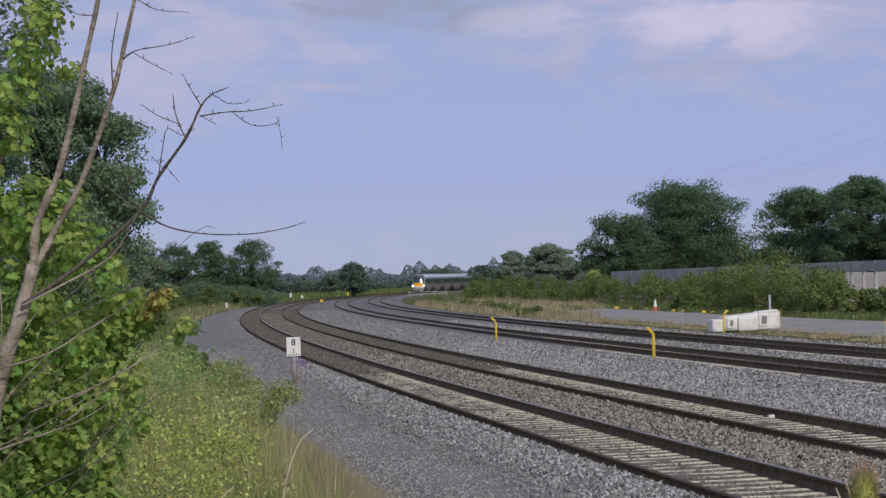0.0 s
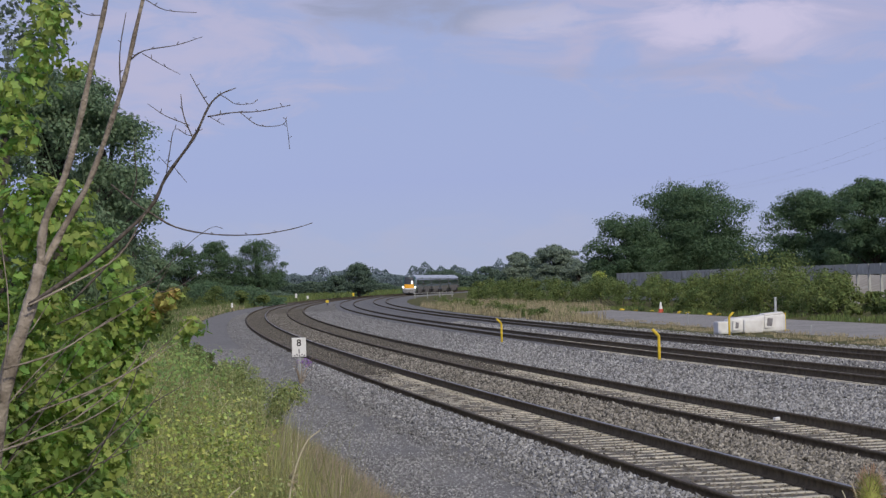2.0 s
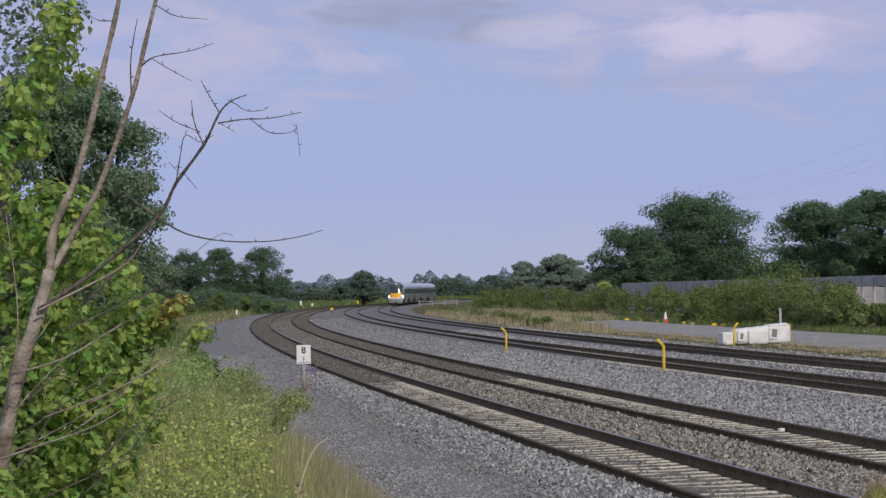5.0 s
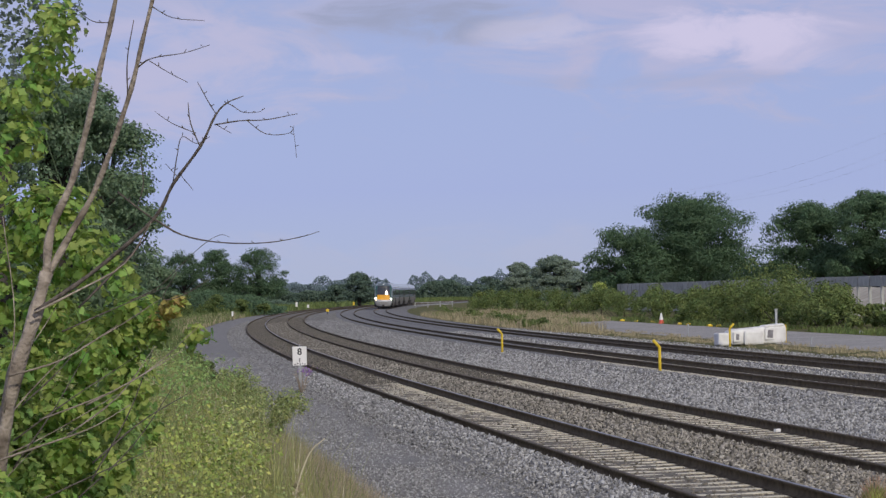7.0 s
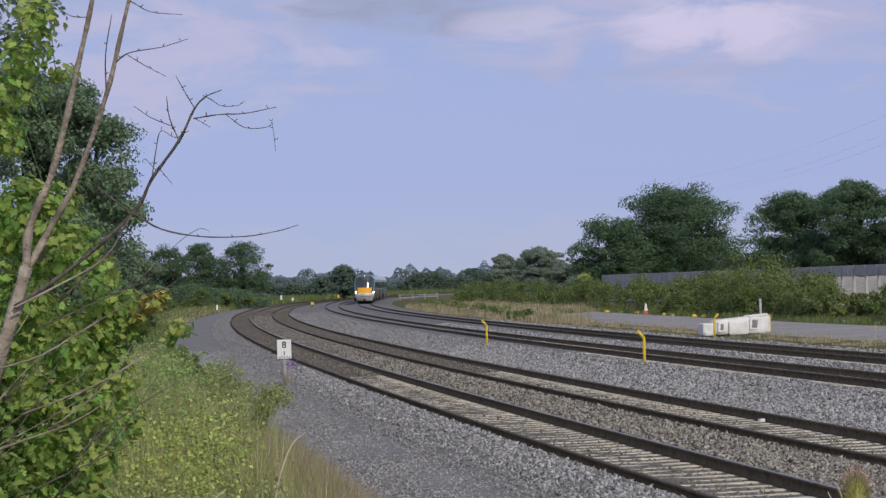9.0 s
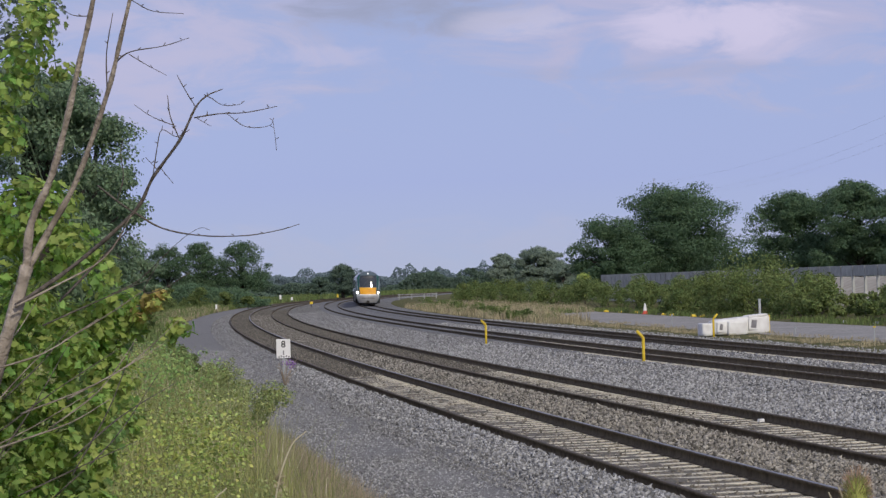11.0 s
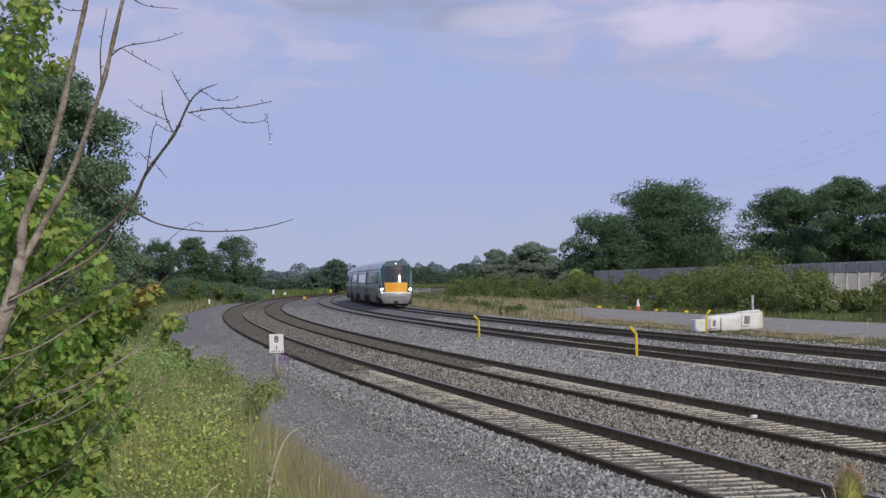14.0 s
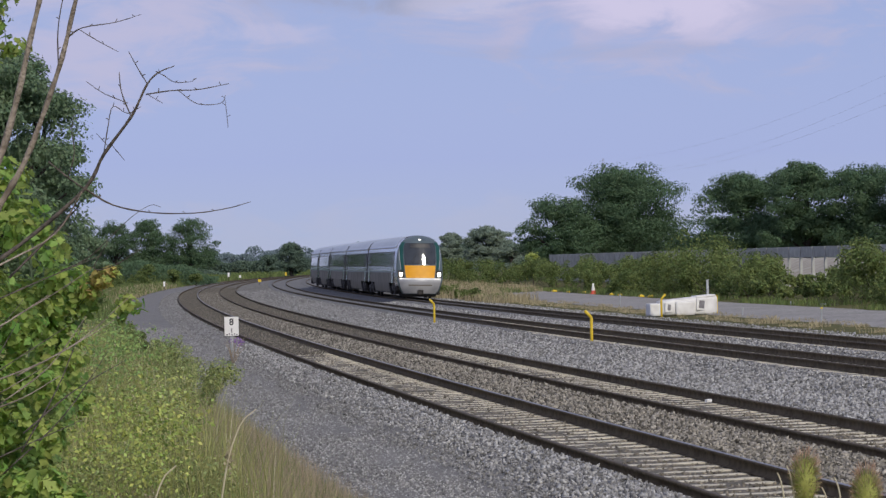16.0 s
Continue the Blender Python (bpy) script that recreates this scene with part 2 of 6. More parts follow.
M = dict(
    soil=material("soil", (0.07, 0.075, 0.03), (0.15, 0.14, 0.06), 0.95, 3.0, bump=0.6, bscale=9, coarse=0.8, coarse_scale=0.15, spec=0.08),
    grit=material("grit", (0.145, 0.141, 0.136), (0.255, 0.248, 0.24), 0.9, 30, bump=0.8, bscale=28, coarse=0.5, coarse_scale=0.5, spec=0.08),
    # bed sheets darkened to stand for the shade between stones
    ballast=material("ballast", (0.115, 0.113, 0.112), (0.235, 0.232, 0.229), 0.9, 14, bump=1.0, bscale=22, coarse=0.3, spec=0.08),
    ballast_soiled=material("ballast_soiled", (0.10, 0.091, 0.077), (0.20, 0.183, 0.158), 0.9, 14, bump=1.0, bscale=22, coarse=0.4, spec=0.08),
    stone=material("stone", (0.225, 0.222, 0.218), (0.40, 0.395, 0.385), 0.75, 30, island=0.6, spec=0.08),
    # farther stones: darker copies, with the shade among them in the colour
    stone_far_soiled=material("stone_far_soiled", (0.10, 0.091, 0.077), (0.205, 0.188, 0.162), 0.9, 30, island=0.35, spec=0.08),
    stone_far=material("stone_far", (0.135, 0.133, 0.132), (0.26, 0.256, 0.253), 0.9, 30, island=0.35, spec=0.08),
    stone_shoulder=material("stone_shoulder", (0.20, 0.197, 0.193), (0.34, 0.335, 0.328), 0.85, 30, island=0.45, spec=0.08),
    stone_soiled=material("stone_soiled", (0.175, 0.161, 0.135), (0.325, 0.30, 0.255), 0.85, 30, island=0.75, spec=0.08),
    stone_dark=material("stone_dark", (0.145, 0.128, 0.098), (0.285, 0.253, 0.20), 0.9, 30, island=0.6, spec=0.08),
    rail=material("rail", (0.085, 0.067, 0.044), (0.17, 0.136, 0.09), 0.95, 6, bump=0.2, coarse=0.3, spec=0.12),
    rail_top=material("rail_top", (0.20, 0.19, 0.18), (0.32, 0.30, 0.29), 0.45, 5, metal=0.8, coarse=0.3),
    rail_dull=material("rail_dull", (0.06, 0.046, 0.034), (0.12, 0.095, 0.07), 0.7, 5, metal=0.2, coarse=0.3, spec=0.25),
    sleeper=material("sleeper", (0.50, 0.455, 0.35), (0.70, 0.645, 0.51), 0.9, 12, bump=0.3, per_object=0.15, island=0.1),
    road=material("road", (0.22, 0.21, 0.198), (0.36, 0.345, 0.325), 0.9, 4, bump=0.3, coarse=0.6, coarse_scale=0.25, spec=0.08),
    bark=material("bark", (0.15, 0.12, 0.09), (0.42, 0.355, 0.285), 0.9, 16, bump=0.7, bscale=60, coarse=0.8, coarse_scale=5),
    dead_wood=material("dead_wood", (0.045, 0.038, 0.032), (0.17, 0.14, 0.115), 0.9, 60, bump=0.4, bscale=120),
    far_bark=material("far_bark", (0.03, 0.026, 0.02), (0.07, 0.06, 0.048), 0.95, 3),
    # set above a leaf's own brightness, haze included in the green
    leaf_bright=material("leaf_bright", (0.21, 0.37, 0.07), (0.50, 0.62, 0.175), 0.55, 7, island=0.4, hue=0.03, trans=0.55, spec=0.35),
    # near copy of leaf_bright, colour lifted to brighten shaded thicket and weeds
    leaf_shade=material("leaf_shade", (0.24, 0.39, 0.11), (0.50, 0.62, 0.22), 0.55, 7, island=0.4, hue=0.03, trans=0.6, spec=0.3),
    leaf_russet=material("leaf_russet", (0.42, 0.36, 0.10), (0.58, 0.48, 0.17), 0.6, 6, island=0.35, hue=0.03, trans=0.35, spec=0.25),
    leaf_weed=material("leaf_weed", (0.28, 0.36, 0.075), (0.52, 0.57, 0.18), 0.65, 4, island=0.45, hue=0.03, trans=0.35, spec=0.25),
    # bank and fence trees: greens lifted to put haze into their colour
    leaf_bank=material("leaf_bank", (0.15, 0.235, 0.135), (0.24, 0.325, 0.185), 0.6, 3, island=0.3, hue=0.02, trans=0.45, spec=0.3),
    leaf_tree=material("leaf_tree", (0.085, 0.148, 0.083), (0.135, 0.205, 0.108), 0.7, 0.7, island=0.18, hue=0.02, trans=0.35, spec=0.14),
    # far trees and hedges: paler, bluer greens with haze put into the colour
    leaf_far_haze=material("leaf_far_haze", (0.085, 0.135, 0.10), (0.13, 0.18, 0.13), 0.7, 0.4, island=0.18, hue=0.015, trans=0.15, spec=0.2),
    # same haze for the round far trees; the birch's own grey-green too
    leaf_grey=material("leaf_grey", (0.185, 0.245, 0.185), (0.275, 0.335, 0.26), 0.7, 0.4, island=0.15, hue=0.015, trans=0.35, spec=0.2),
    leaf_olive=material("leaf_olive", (0.23, 0.29, 0.10), (0.41, 0.45, 0.19), 0.7, 4, island=0.4, hue=0.03, trans=0.3, spec=0.2),
    leaf_bush=material("leaf_bush", (0.11, 0.165, 0.055), (0.22, 0.265, 0.09), 0.7, 0.8, island=0.35, hue=0.02, trans=0.35, spec=0.2),
    straw=material("straw", (0.60, 0.53, 0.36), (0.76, 0.70, 0.52), 0.8, 5, island=0.3, trans=0.25),
    grass=material("grass", (0.25, 0.275, 0.085), (0.43, 0.42, 0.18), 0.75, 2.5, island=0.35, hue=0.02, trans=0.3, spec=0.2),
    dry=material("dry", (0.30, 0.255, 0.15), (0.47, 0.405, 0.25), 0.85, 1.5, island=0.35, trans=0.2),
    russet=material("russet", (0.29, 0.225, 0.155), (0.45, 0.365, 0.265), 0.85, 1.5, island=0.35, trans=0.25),
    thistle_tip=material("thistle_tip", (0.40, 0.24, 0.16), (0.58, 0.42, 0.28), 0.8, 30, island=0.35, trans=0.25),
    yellow=material("yellow", (0.66, 0.46, 0.02), (0.78, 0.56, 0.05), 0.5, 12),
    white=material("white", (0.74, 0.73, 0.70), (0.82, 0.81, 0.79), 0.5, 5, coarse=0.3),
    black=material("black", (0.012, 0.012, 0.014), (0.03, 0.03, 0.03), 0.5, 12),
    purple=material("purple", (0.20, 0.11, 0.30), (0.34, 0.20, 0.45), 0.8, 40, island=0.3),
    tank=material("tank", (0.62, 0.60, 0.57), (0.80, 0.79, 0.76), 0.55, 2.2, coarse=0.6, coarse_scale=1.2),
    tank_dark=material("tank_dark", (0.16, 0.15, 0.16), (0.26, 0.25, 0.26), 0.8, 6),
    galv=material("galv", (0.34, 0.36, 0.37), (0.46, 0.48, 0.48), 0.6, 9, metal=0.3),
    mound=material("mound", (0.30, 0.275, 0.225), (0.42, 0.385, 0.325), 0.95, 1.2, coarse=0.6, coarse_scale=0.3, bump=0.4, bscale=6, spec=0.08),
    concrete=material("concrete", (0.32, 0.32, 0.30), (0.46, 0.46, 0.43), 0.92, 2.5, per_object=0.12, coarse=0.5, coarse_scale=0.7, bump=0.2),
    red=material("red", (0.55, 0.06, 0.03), (0.66, 0.10, 0.05), 0.5, 8),
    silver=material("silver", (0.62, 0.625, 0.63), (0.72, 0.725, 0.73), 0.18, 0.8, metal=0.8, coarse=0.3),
    # dull brown-grey lower paint, darkened further to hold the flank's shade
    silver_low_shaded=material("silver_low_shaded", (0.15, 0.135, 0.108), (0.235, 0.212, 0.175), 0.6, 0.8, spec=0.15, coarse=0.4),
    roof=material("roof", (0.42, 0.46, 0.50), (0.53, 0.57, 0.61), 0.4, 0.7, metal=0.2, coarse=0.4),
    dome=material("dome", (0.09, 0.12, 0.13), (0.13, 0.17, 0.18), 0.35, 2, metal=0.3),
    teal=material("teal", (0.004, 0.055, 0.048), (0.008, 0.08, 0.068), 0.3, 2),
    warn=material("warn", (0.76, 0.34, 0.008), (0.84, 0.40, 0.014), 0.45, 2),
    bumper=material("bumper", (0.33, 0.33, 0.335), (0.44, 0.44, 0.44), 0.4, 2, metal=0.2, coarse=0.3),
    glass=material("glass", (0.02, 0.025, 0.028), (0.035, 0.04, 0.045), 0.06, 2, spec=0.9),
    under=material("under", (0.02, 0.018, 0.017), (0.05, 0.045, 0.04), 0.85, 5),
    lamp=glow("lamp", (1.0, 0.93, 0.82), 40.0),
    marker=glow("marker", (1.0, 0.96, 0.90), 1.6),
    # horizon woods: distance haze painted into the blue-green
    hill_haze=material("hill_haze", (0.115, 0.16, 0.175), (0.15, 0.20, 0.215), 0.95, 0.02, coarse=0.4, coarse_scale=0.01),
    wire=material("wire", (0.30, 0.31, 0.36), (0.36, 0.37, 0.42), 0.6, 3),
)

# ---- small builders ----
rng = np.random.default_rng(7)


def thing(name, label, category, at=None, group="", kind=""):
    ob = new(name)
    ob.empty_display_size = 0.2
    if at is not None:
        ob.matrix_basis = at
    return tagged(ob, label, category, group, kind)


def part(name, bm, mat, parent, label="", smooth=False):
    me = bpy.data.meshes.new(name)
    if smooth:
        for fc in bm.faces:
            fc.smooth = True
    bm.to_mesh(me)
    bm.free()
    return part_mesh(name, me, mat, parent, label)


def part_mesh(name, me, mat, parent, label=""):
    if mat is not None and not me.materials:
        me.materials.append(mat)
    ob = new(name, me)
    if parent is not None:
        ob.parent = parent
    if label:
        tagged(ob, label)
    return ob


def raw(name, verts, faces, smooth=False):
    me = bpy.data.meshes.new(name)
    verts, faces = np.asarray(verts, dtype=np.float32), np.asarray(faces, dtype=np.int32)
    nv, nf, k = len(verts), len(faces), faces.shape[1]
    me.vertices.add(nv)
    me.vertices.foreach_set("co", verts.ravel())
    me.loops.add(nf * k)
    me.loops.foreach_set("vertex_index", faces.ravel())
    me.polygons.add(nf)
    me.polygons.foreach_set("loop_start", np.arange(0, nf * k, k, dtype=np.int32))
    if smooth:
        me.polygons.foreach_set("use_smooth", np.ones(nf, dtype=bool))
    me.update(calc_edges=True)
    return me


def box(bm, cx, cy, cz, sx, sy, sz, bevel=0.0, turn=None):
    m = Matrix.Translation((cx, cy, cz)) @ (turn if turn is not None else Matrix()) @ Matrix.Diagonal((sx, sy, sz, 1))
    vs = bmesh.ops.create_cube(bm, size=1, matrix=m)["verts"]
    if bevel:
        es = list({ed for v in vs for ed in v.link_edges})
        bmesh.ops.bevel(bm, geom=es, offset=bevel, segments=2, affect="EDGES", profile=0.6)
    return bm


def boxed(*a, **k):
    return box(bmesh.new(), *a, **k)


def tube(bm, pts, radii, n=7):
    """A tapered tube through the points."""
    pts = [Vector(p) for p in pts]
    rings = []
    for i, p in enumerate(pts):
        d = (pts[min(i + 1, len(pts) - 1)] - pts[max(i - 1, 0)]).normalized()
        a = d.orthogonal().normalized() if abs(d.y) > 0.95 else d.cross(Vector((0, 1, 0))).normalized()
        b = d.cross(a)
        rings.append([bm.verts.new(p + (a * math.cos(k * 2 * math.pi / n) + b * math.sin(k * 2 * math.pi / n)) * radii[i]) for k in range(n)])
    for r, q in zip(rings, rings[1:]):
        for k in range(n):
            bm.faces.new((r[k], r[(k + 1) % n], q[(k + 1) % n], q[k]))
    bm.faces.new(rings[0][::-1])
    bm.faces.new(rings[-1])
    return bm


def smooth_line(pts, steps=4):
    """Points on a soft curve through the given ones (any width of tuple)."""
    p = [np.array(a, dtype=float) for a in pts]
    p = [2 * p[0] - p[1]] + p + [2 * p[-1] - p[-2]]
    res = []
    for i in range(1, len(p) - 2):
        for k in range(steps):
            u = k / steps
            res.append(0.5 * (2 * p[i] + (p[i + 1] - p[i - 1]) * u + (2 * p[i - 1] - 5 * p[i] + 4 * p[i + 1] - p[i + 2]) * u * u + (3 * p[i] - p[i - 1] - 3 * p[i + 1] + p[i + 2]) * u ** 3))
    res.append(p[-2])
    return res


LEAF = np.array([(-0.5, 0, 0), (0, -0.32, 0.10), (0.5, 0, 0.0), (0, 0.32, 0.10)])


def turns(n):
    """Random turns."""
    qd = rng.normal(size=(n, 4))
    qd /= np.linalg.norm(qd, axis=1)[:, None]
    w, x, y, z = qd.T
    m = np.stack([1 - 2 * (y * y + z * z), 2 * (x * y - z * w), 2 * (x * z + y * w), 2 * (x * y + z * w), 1 - 2 * (x * x + z * z), 2 * (y * z - x * w), 2 * (x * z - y * w), 2 * (y * z + x * w), 1 - 2 * (x * x + y * y)], 1).reshape(n, 3, 3)
    return m


def facing(normals):
    """Turns that lay each leaf's face along its normal, spun at random."""
    nz = normals / np.linalg.norm(normals, axis=1)[:, None]
    ax = np.cross(nz, rng.normal(size=nz.shape))
    ax /= np.linalg.norm(ax, axis=1)[:, None]
    return np.stack([ax, np.cross(nz, ax), nz], 2)


def leaves(centres, sizes, shape=LEAF, normals=None):
    """One mesh of leaves: a folded blade at each centre."""
    n, k = len(centres), len(shape)
    m = turns(n) if normals is None else facing(normals)
    v = np.einsum("nij,kj->nki", m, shape) * np.asarray(sizes)[:, None, None] + np.asarray(centres)[:, None, :]
    if k == 4:
        fc = (np.arange(n) * 4)[:, None, None] + np.array([[0, 1, 2], [0, 2, 3]])[None]
    else:
        fc = (np.arange(n) * k)[:, None, None] + np.array([[0, i, i + 1] for i in range(1, k - 1)])[None]
    return raw("leaves", v.reshape(-1, 3), fc.reshape(-1, 3))


def blobs(lobes, n, hollow=0.55, rise=0.45, loose=0.45):
    """Points in the shells of ellipsoid lobes (x, y, z, rx, ry, rz), and the way each leaf there faces: outwards and skywards."""
    lobes = np.asarray(lobes, dtype=float)
    w = lobes[:, 3] * lobes[:, 5]
    idx = rng.choice(len(lobes), n, p=w / w.sum())
    d = rng.normal(size=(n, 3))
    d /= np.linalg.norm(d, axis=1)[:, None]
    r = hollow + (1 - hollow) * rng.random(n) ** 0.6
    r *= 1 + 0.12 * rng.normal(size=n)
    out = d + np.array([0, 0, rise]) + loose * rng.normal(size=(n, 3))
    return lobes[idx, :3] + d * r[:, None] * lobes[idx, 3:], out


def tufts(lobes, per, share=0.42, flat=0.55):
    """Breaks each mass of leaves into smaller, flattened tufts over its upper and outer side."""
    res = []
    for x, y, z, rx, ry, rz in lobes:
        for _ in range(per):
            d = rng.normal(size=3) + np.array([0, 0, 0.35])
            d *= (0.55 + 0.5 * rng.random()) / np.linalg.norm(d)
            k = share * (0.6 + 0.8 * rng.random())
            res.append((x + d[0] * rx, y + d[1] * ry, z + d[2] * rz, k * rx, k * ry, max(k * rz * flat / 0.7, 0.3 * k * rx)))
    return res


# ---- the line: a long curve to the right, by distance along it (s) and across it (u) ----
STEP = 0.5
S_ALL = np.arange(-200, 1300.1, STEP)
curv = 0.0004198 + 0.0000166 * np.tanh((S_ALL - 150) / 150) + 0.0001277 * np.tanh((S_ALL - 450) / 150)
Q2 = dict(turn=1.707455, x=-3.5800, y=74.6244, fall=-0.000548, c=3.6200, e=9.2655, g=13.3891, high=0.2066, cant=0.0680)
head = np.concatenate([[0], np.cumsum(-(curv[1:] + curv[:-1]) / 2 * STEP)])
i_zero = int(np.argmin(abs(S_ALL)))
head = head - head[i_zero] + Q2["turn"]
mid = (head[1:] + head[:-1]) / 2
lx = np.concatenate([[0], np.cumsum(np.cos(mid) * STEP)])
ly = np.concatenate([[0], np.cumsum(np.sin(mid) * STEP)])
lx, ly = lx - lx[i_zero] + Q2["x"], ly - ly[i_zero] + Q2["y"]
FALL = Q2["fall"]
GAUGE = 1.6
RAILS = (0.0, 1.6, Q2["c"], Q2["c"] + 1.6, Q2["e"], Q2["e"] + 1.6, Q2["g"], Q2["g"] + 1.6)
HIGH, CANT = Q2["high"], Q2["cant"] - 0.02
RAIL_Z = (0, 0, 0, 0, HIGH + CANT, HIGH, HIGH + CANT, HIGH)


def line(s, u, z=0.0):
    """World points at s along the near rail, u to its right, z over its fall."""
    s = np.asarray(s, dtype=float)
    sc = np.clip(s, S_ALL[0], S_ALL[-1])
    th = np.interp(sc, S_ALL, head)
    x = np.interp(sc, S_ALL, lx) + np.cos(th) * (s - sc) + np.sin(th) * u
    y = np.interp(sc, S_ALL, ly) + np.sin(th) * (s - sc) - np.cos(th) * u
    return np.stack([x, y, FALL * np.clip(s, -100, 600) + z + 0 * x], -1)


def heading(s):
    return float(np.interp(s, S_ALL, head))


def on_line(s, u, z=0.0, turn=0.0):
    """A pose on the line whose y axis runs along it."""
    p = line(s, u, z)
    return Matrix.Translation([float(a) for a in p]) @ Matrix.Rotation(heading(s) - math.pi / 2 + radians(turn), 4, "Z")


BED = ((-3.3, -0.50), (-2.3, -0.42), (-1.55, -0.36), (-0.85, -0.17), (-0.5, -0.135), (-0.13, -0.135), (-0.10, -0.176), (1.70, -0.176), (1.73, -0.135), (2.2, -0.12), (3.0, -0.12), (3.49, -0.135), (3.52, -0.176), (5.32, -0.176), (5.35, -0.135), (6.3, -0.12), (7.2, -0.08), (8.0, -0.02), (8.60, 0.055), (8.75, 0.092), (9.12, 0.092), (9.30, 0.058), (10.9, 0.012), (11.5, 0.0), (12.1, 0.01), (12.72, 0.055), (12.87, 0.092), (13.24, 0.092), (13.42, 0.058), (15.0, 0.012), (15.8, 0.0), (16.6, -0.06), (17.9, -0.10))
BED_U, BED_Z = np.array([a for a, _ in BED]), np.array([b for _, b in BED])


def ground_z(s, u):
    """Height of the open ground over the line's fall."""
    s, u = np.broadcast_arrays(np.asarray(s, float), np.asarray(u, float))
    near = np.clip((25 - s) / 60, 0, 1)
    bank = np.clip((-2.6 - u) / 4.0, 0, 1)
    bank = bank * bank * (3 - 2 * bank)
    z = -0.5 + bank * (0.45 + 1.05 * near)
    z = np.where(u > 8, -0.12 + 0.10 * np.clip((u - 17.5) / 3, 0, 1), z)
    z = np.where((u > -2.6) & (u < 17.7), -0.55, z)
    z = z + np.where(u > 29, 0.5 * np.clip((u - 29) / 8, 0, 1), 0)
    return z


# ---- ground, ballast and road ----
def sheet(name, s, u, z, mat, label, category):
    """A strip in line coordinates; z is an array over (s, u)."""
    p = line(s[:, None] + 0 * u[None], u[None] + 0 * s[:, None], z)
    ns, nu = len(s), len(u)
    i = np.arange(ns * nu).reshape(ns, nu)
    fc = np.stack([i[:-1, :-1], i[:-1, 1:], i[1:, 1:], i[1:, :-1]], -1).reshape(-1, 4)
    ob = part_mesh(name, raw(name, p.reshape(-1, 3), fc, True), mat, None)
    return tagged(ob, label, category, kind="structure")


s_g = np.concatenate([np.arange(-190, -90, 10), np.arange(-90, 60, 1.0), np.arange(60, 300, 6), np.arange(300, 1300, 25), np.arange(1300, 4600, 150)])
u_g = np.concatenate([np.arange(-1500, -100, 100), np.arange(-100, -20, 8), np.arange(-20, -2, 0.6), np.array([-2.0, 2, 8, 14, 17.4, 17.7, 18.2, 19, 20, 21, 24, 28]), np.arange(29, 60, 3), np.arange(60, 200, 20), np.arange(200, 1300, 100)])
zg = ground_z(s_g[:, None], u_g[None])
wob = np.array([[noise.noise(Vector((a * 0.35, b * 0.5, 0))) for b in u_g] for a in s_g])
open_land = ((u_g < -3.5) | (u_g > 29)).astype(float)[None]
zg = zg + 0.13 * wob * open_land
sheet("ground", s_g, u_g, zg, M["soil"], "rough grassy earth bank and fields beside the railway", "ground")

s_b = np.concatenate([np.arange(-70, 120, 0.5), np.arange(120, 400, 2.0), np.arange(400, 1250, 10)])
u_b = np.unique(np.concatenate([BED_U, np.arange(-3.3, 17.9, 0.4)]))
zb = np.interp(u_b, BED_U, BED_Z)[None] + 0.0 * s_b[:, None]
in_track = np.zeros(len(u_b))
for k in range(4):
    in_track += (u_b > RAILS[2 * k] - (0.62 if k > 1 else 0.12)) & (u_b < RAILS[2 * k + 1] + (0.58 if k > 1 else 0.12))
zb = zb + (in_track * np.where(u_b < 7, 0.034, 0.062))[None] * np.clip((s_b[:, None] - np.where(u_b < 7, 5, 15)[None]) / 55, 0, 1)
zb = zb + 0.005 * rng.normal(size=zb.shape) * (np.abs(s_b)[:, None] < 120)
cut = int(np.argmin(abs(u_b - 5.35))) + 1
sheet("ballast", s_b, u_b[:cut], zb[:, :cut], M["ballast_soiled"], "brown-soiled stone ballast under two railway tracks", "ballast")
sheet("ballast", s_b, u_b[cut - 1:], zb[:, cut - 1:], M["ballast"], "clean grey crushed stone ballast under two railway tracks", "ballast")
s_c = np.arange(-70, 700, 2.0)
u_c = np.array([-4.6, -3.9, -3.3, -2.7, -2.1, -1.75, -1.55, -1.2, -0.85, -0.5, -0.14])
zc = np.array([-0.42, -0.34, -0.33, -0.34, -0.345, -0.34, -0.335, -0.245, -0.145, -0.115, -0.122])[None] + 0.008 * rng.normal(size=(len(s_c), 11))
sheet("cess_path", s_c, u_c, zc, M["grit"], "grey grit walkway along the ballast edge", "path")
s_r = np.arange(-60, 150, 3.0)
u_r = np.array([20.6, 21, 23, 25, 27, 28.2])
zr = np.array([-0.05, 0.02, 0.05, 0.06, 0.05, -0.02])[None] + 0.01 * rng.normal(size=(len(s_r), 6))
sheet("road", s_r, u_r, zr, M["road"], "worn grey gravel access road beyond the tracks", "road")


# ---- the tracks ----
RAIL_SHAPE = ((-0.070, -0.160), (-0.070, -0.148), (-0.012, -0.130), (-0.010, -0.045), (-0.035, -0.036), (-0.036, -0.006), (0.036, -0.006), (0.035, -0.036), (0.010, -0.045), (0.012, -0.130), (0.070, -0.148), (0.070, -0.160))
s_rail = np.concatenate([np.arange(-66, 200, 1.5), np.arange(200, 1250, 4.0)])


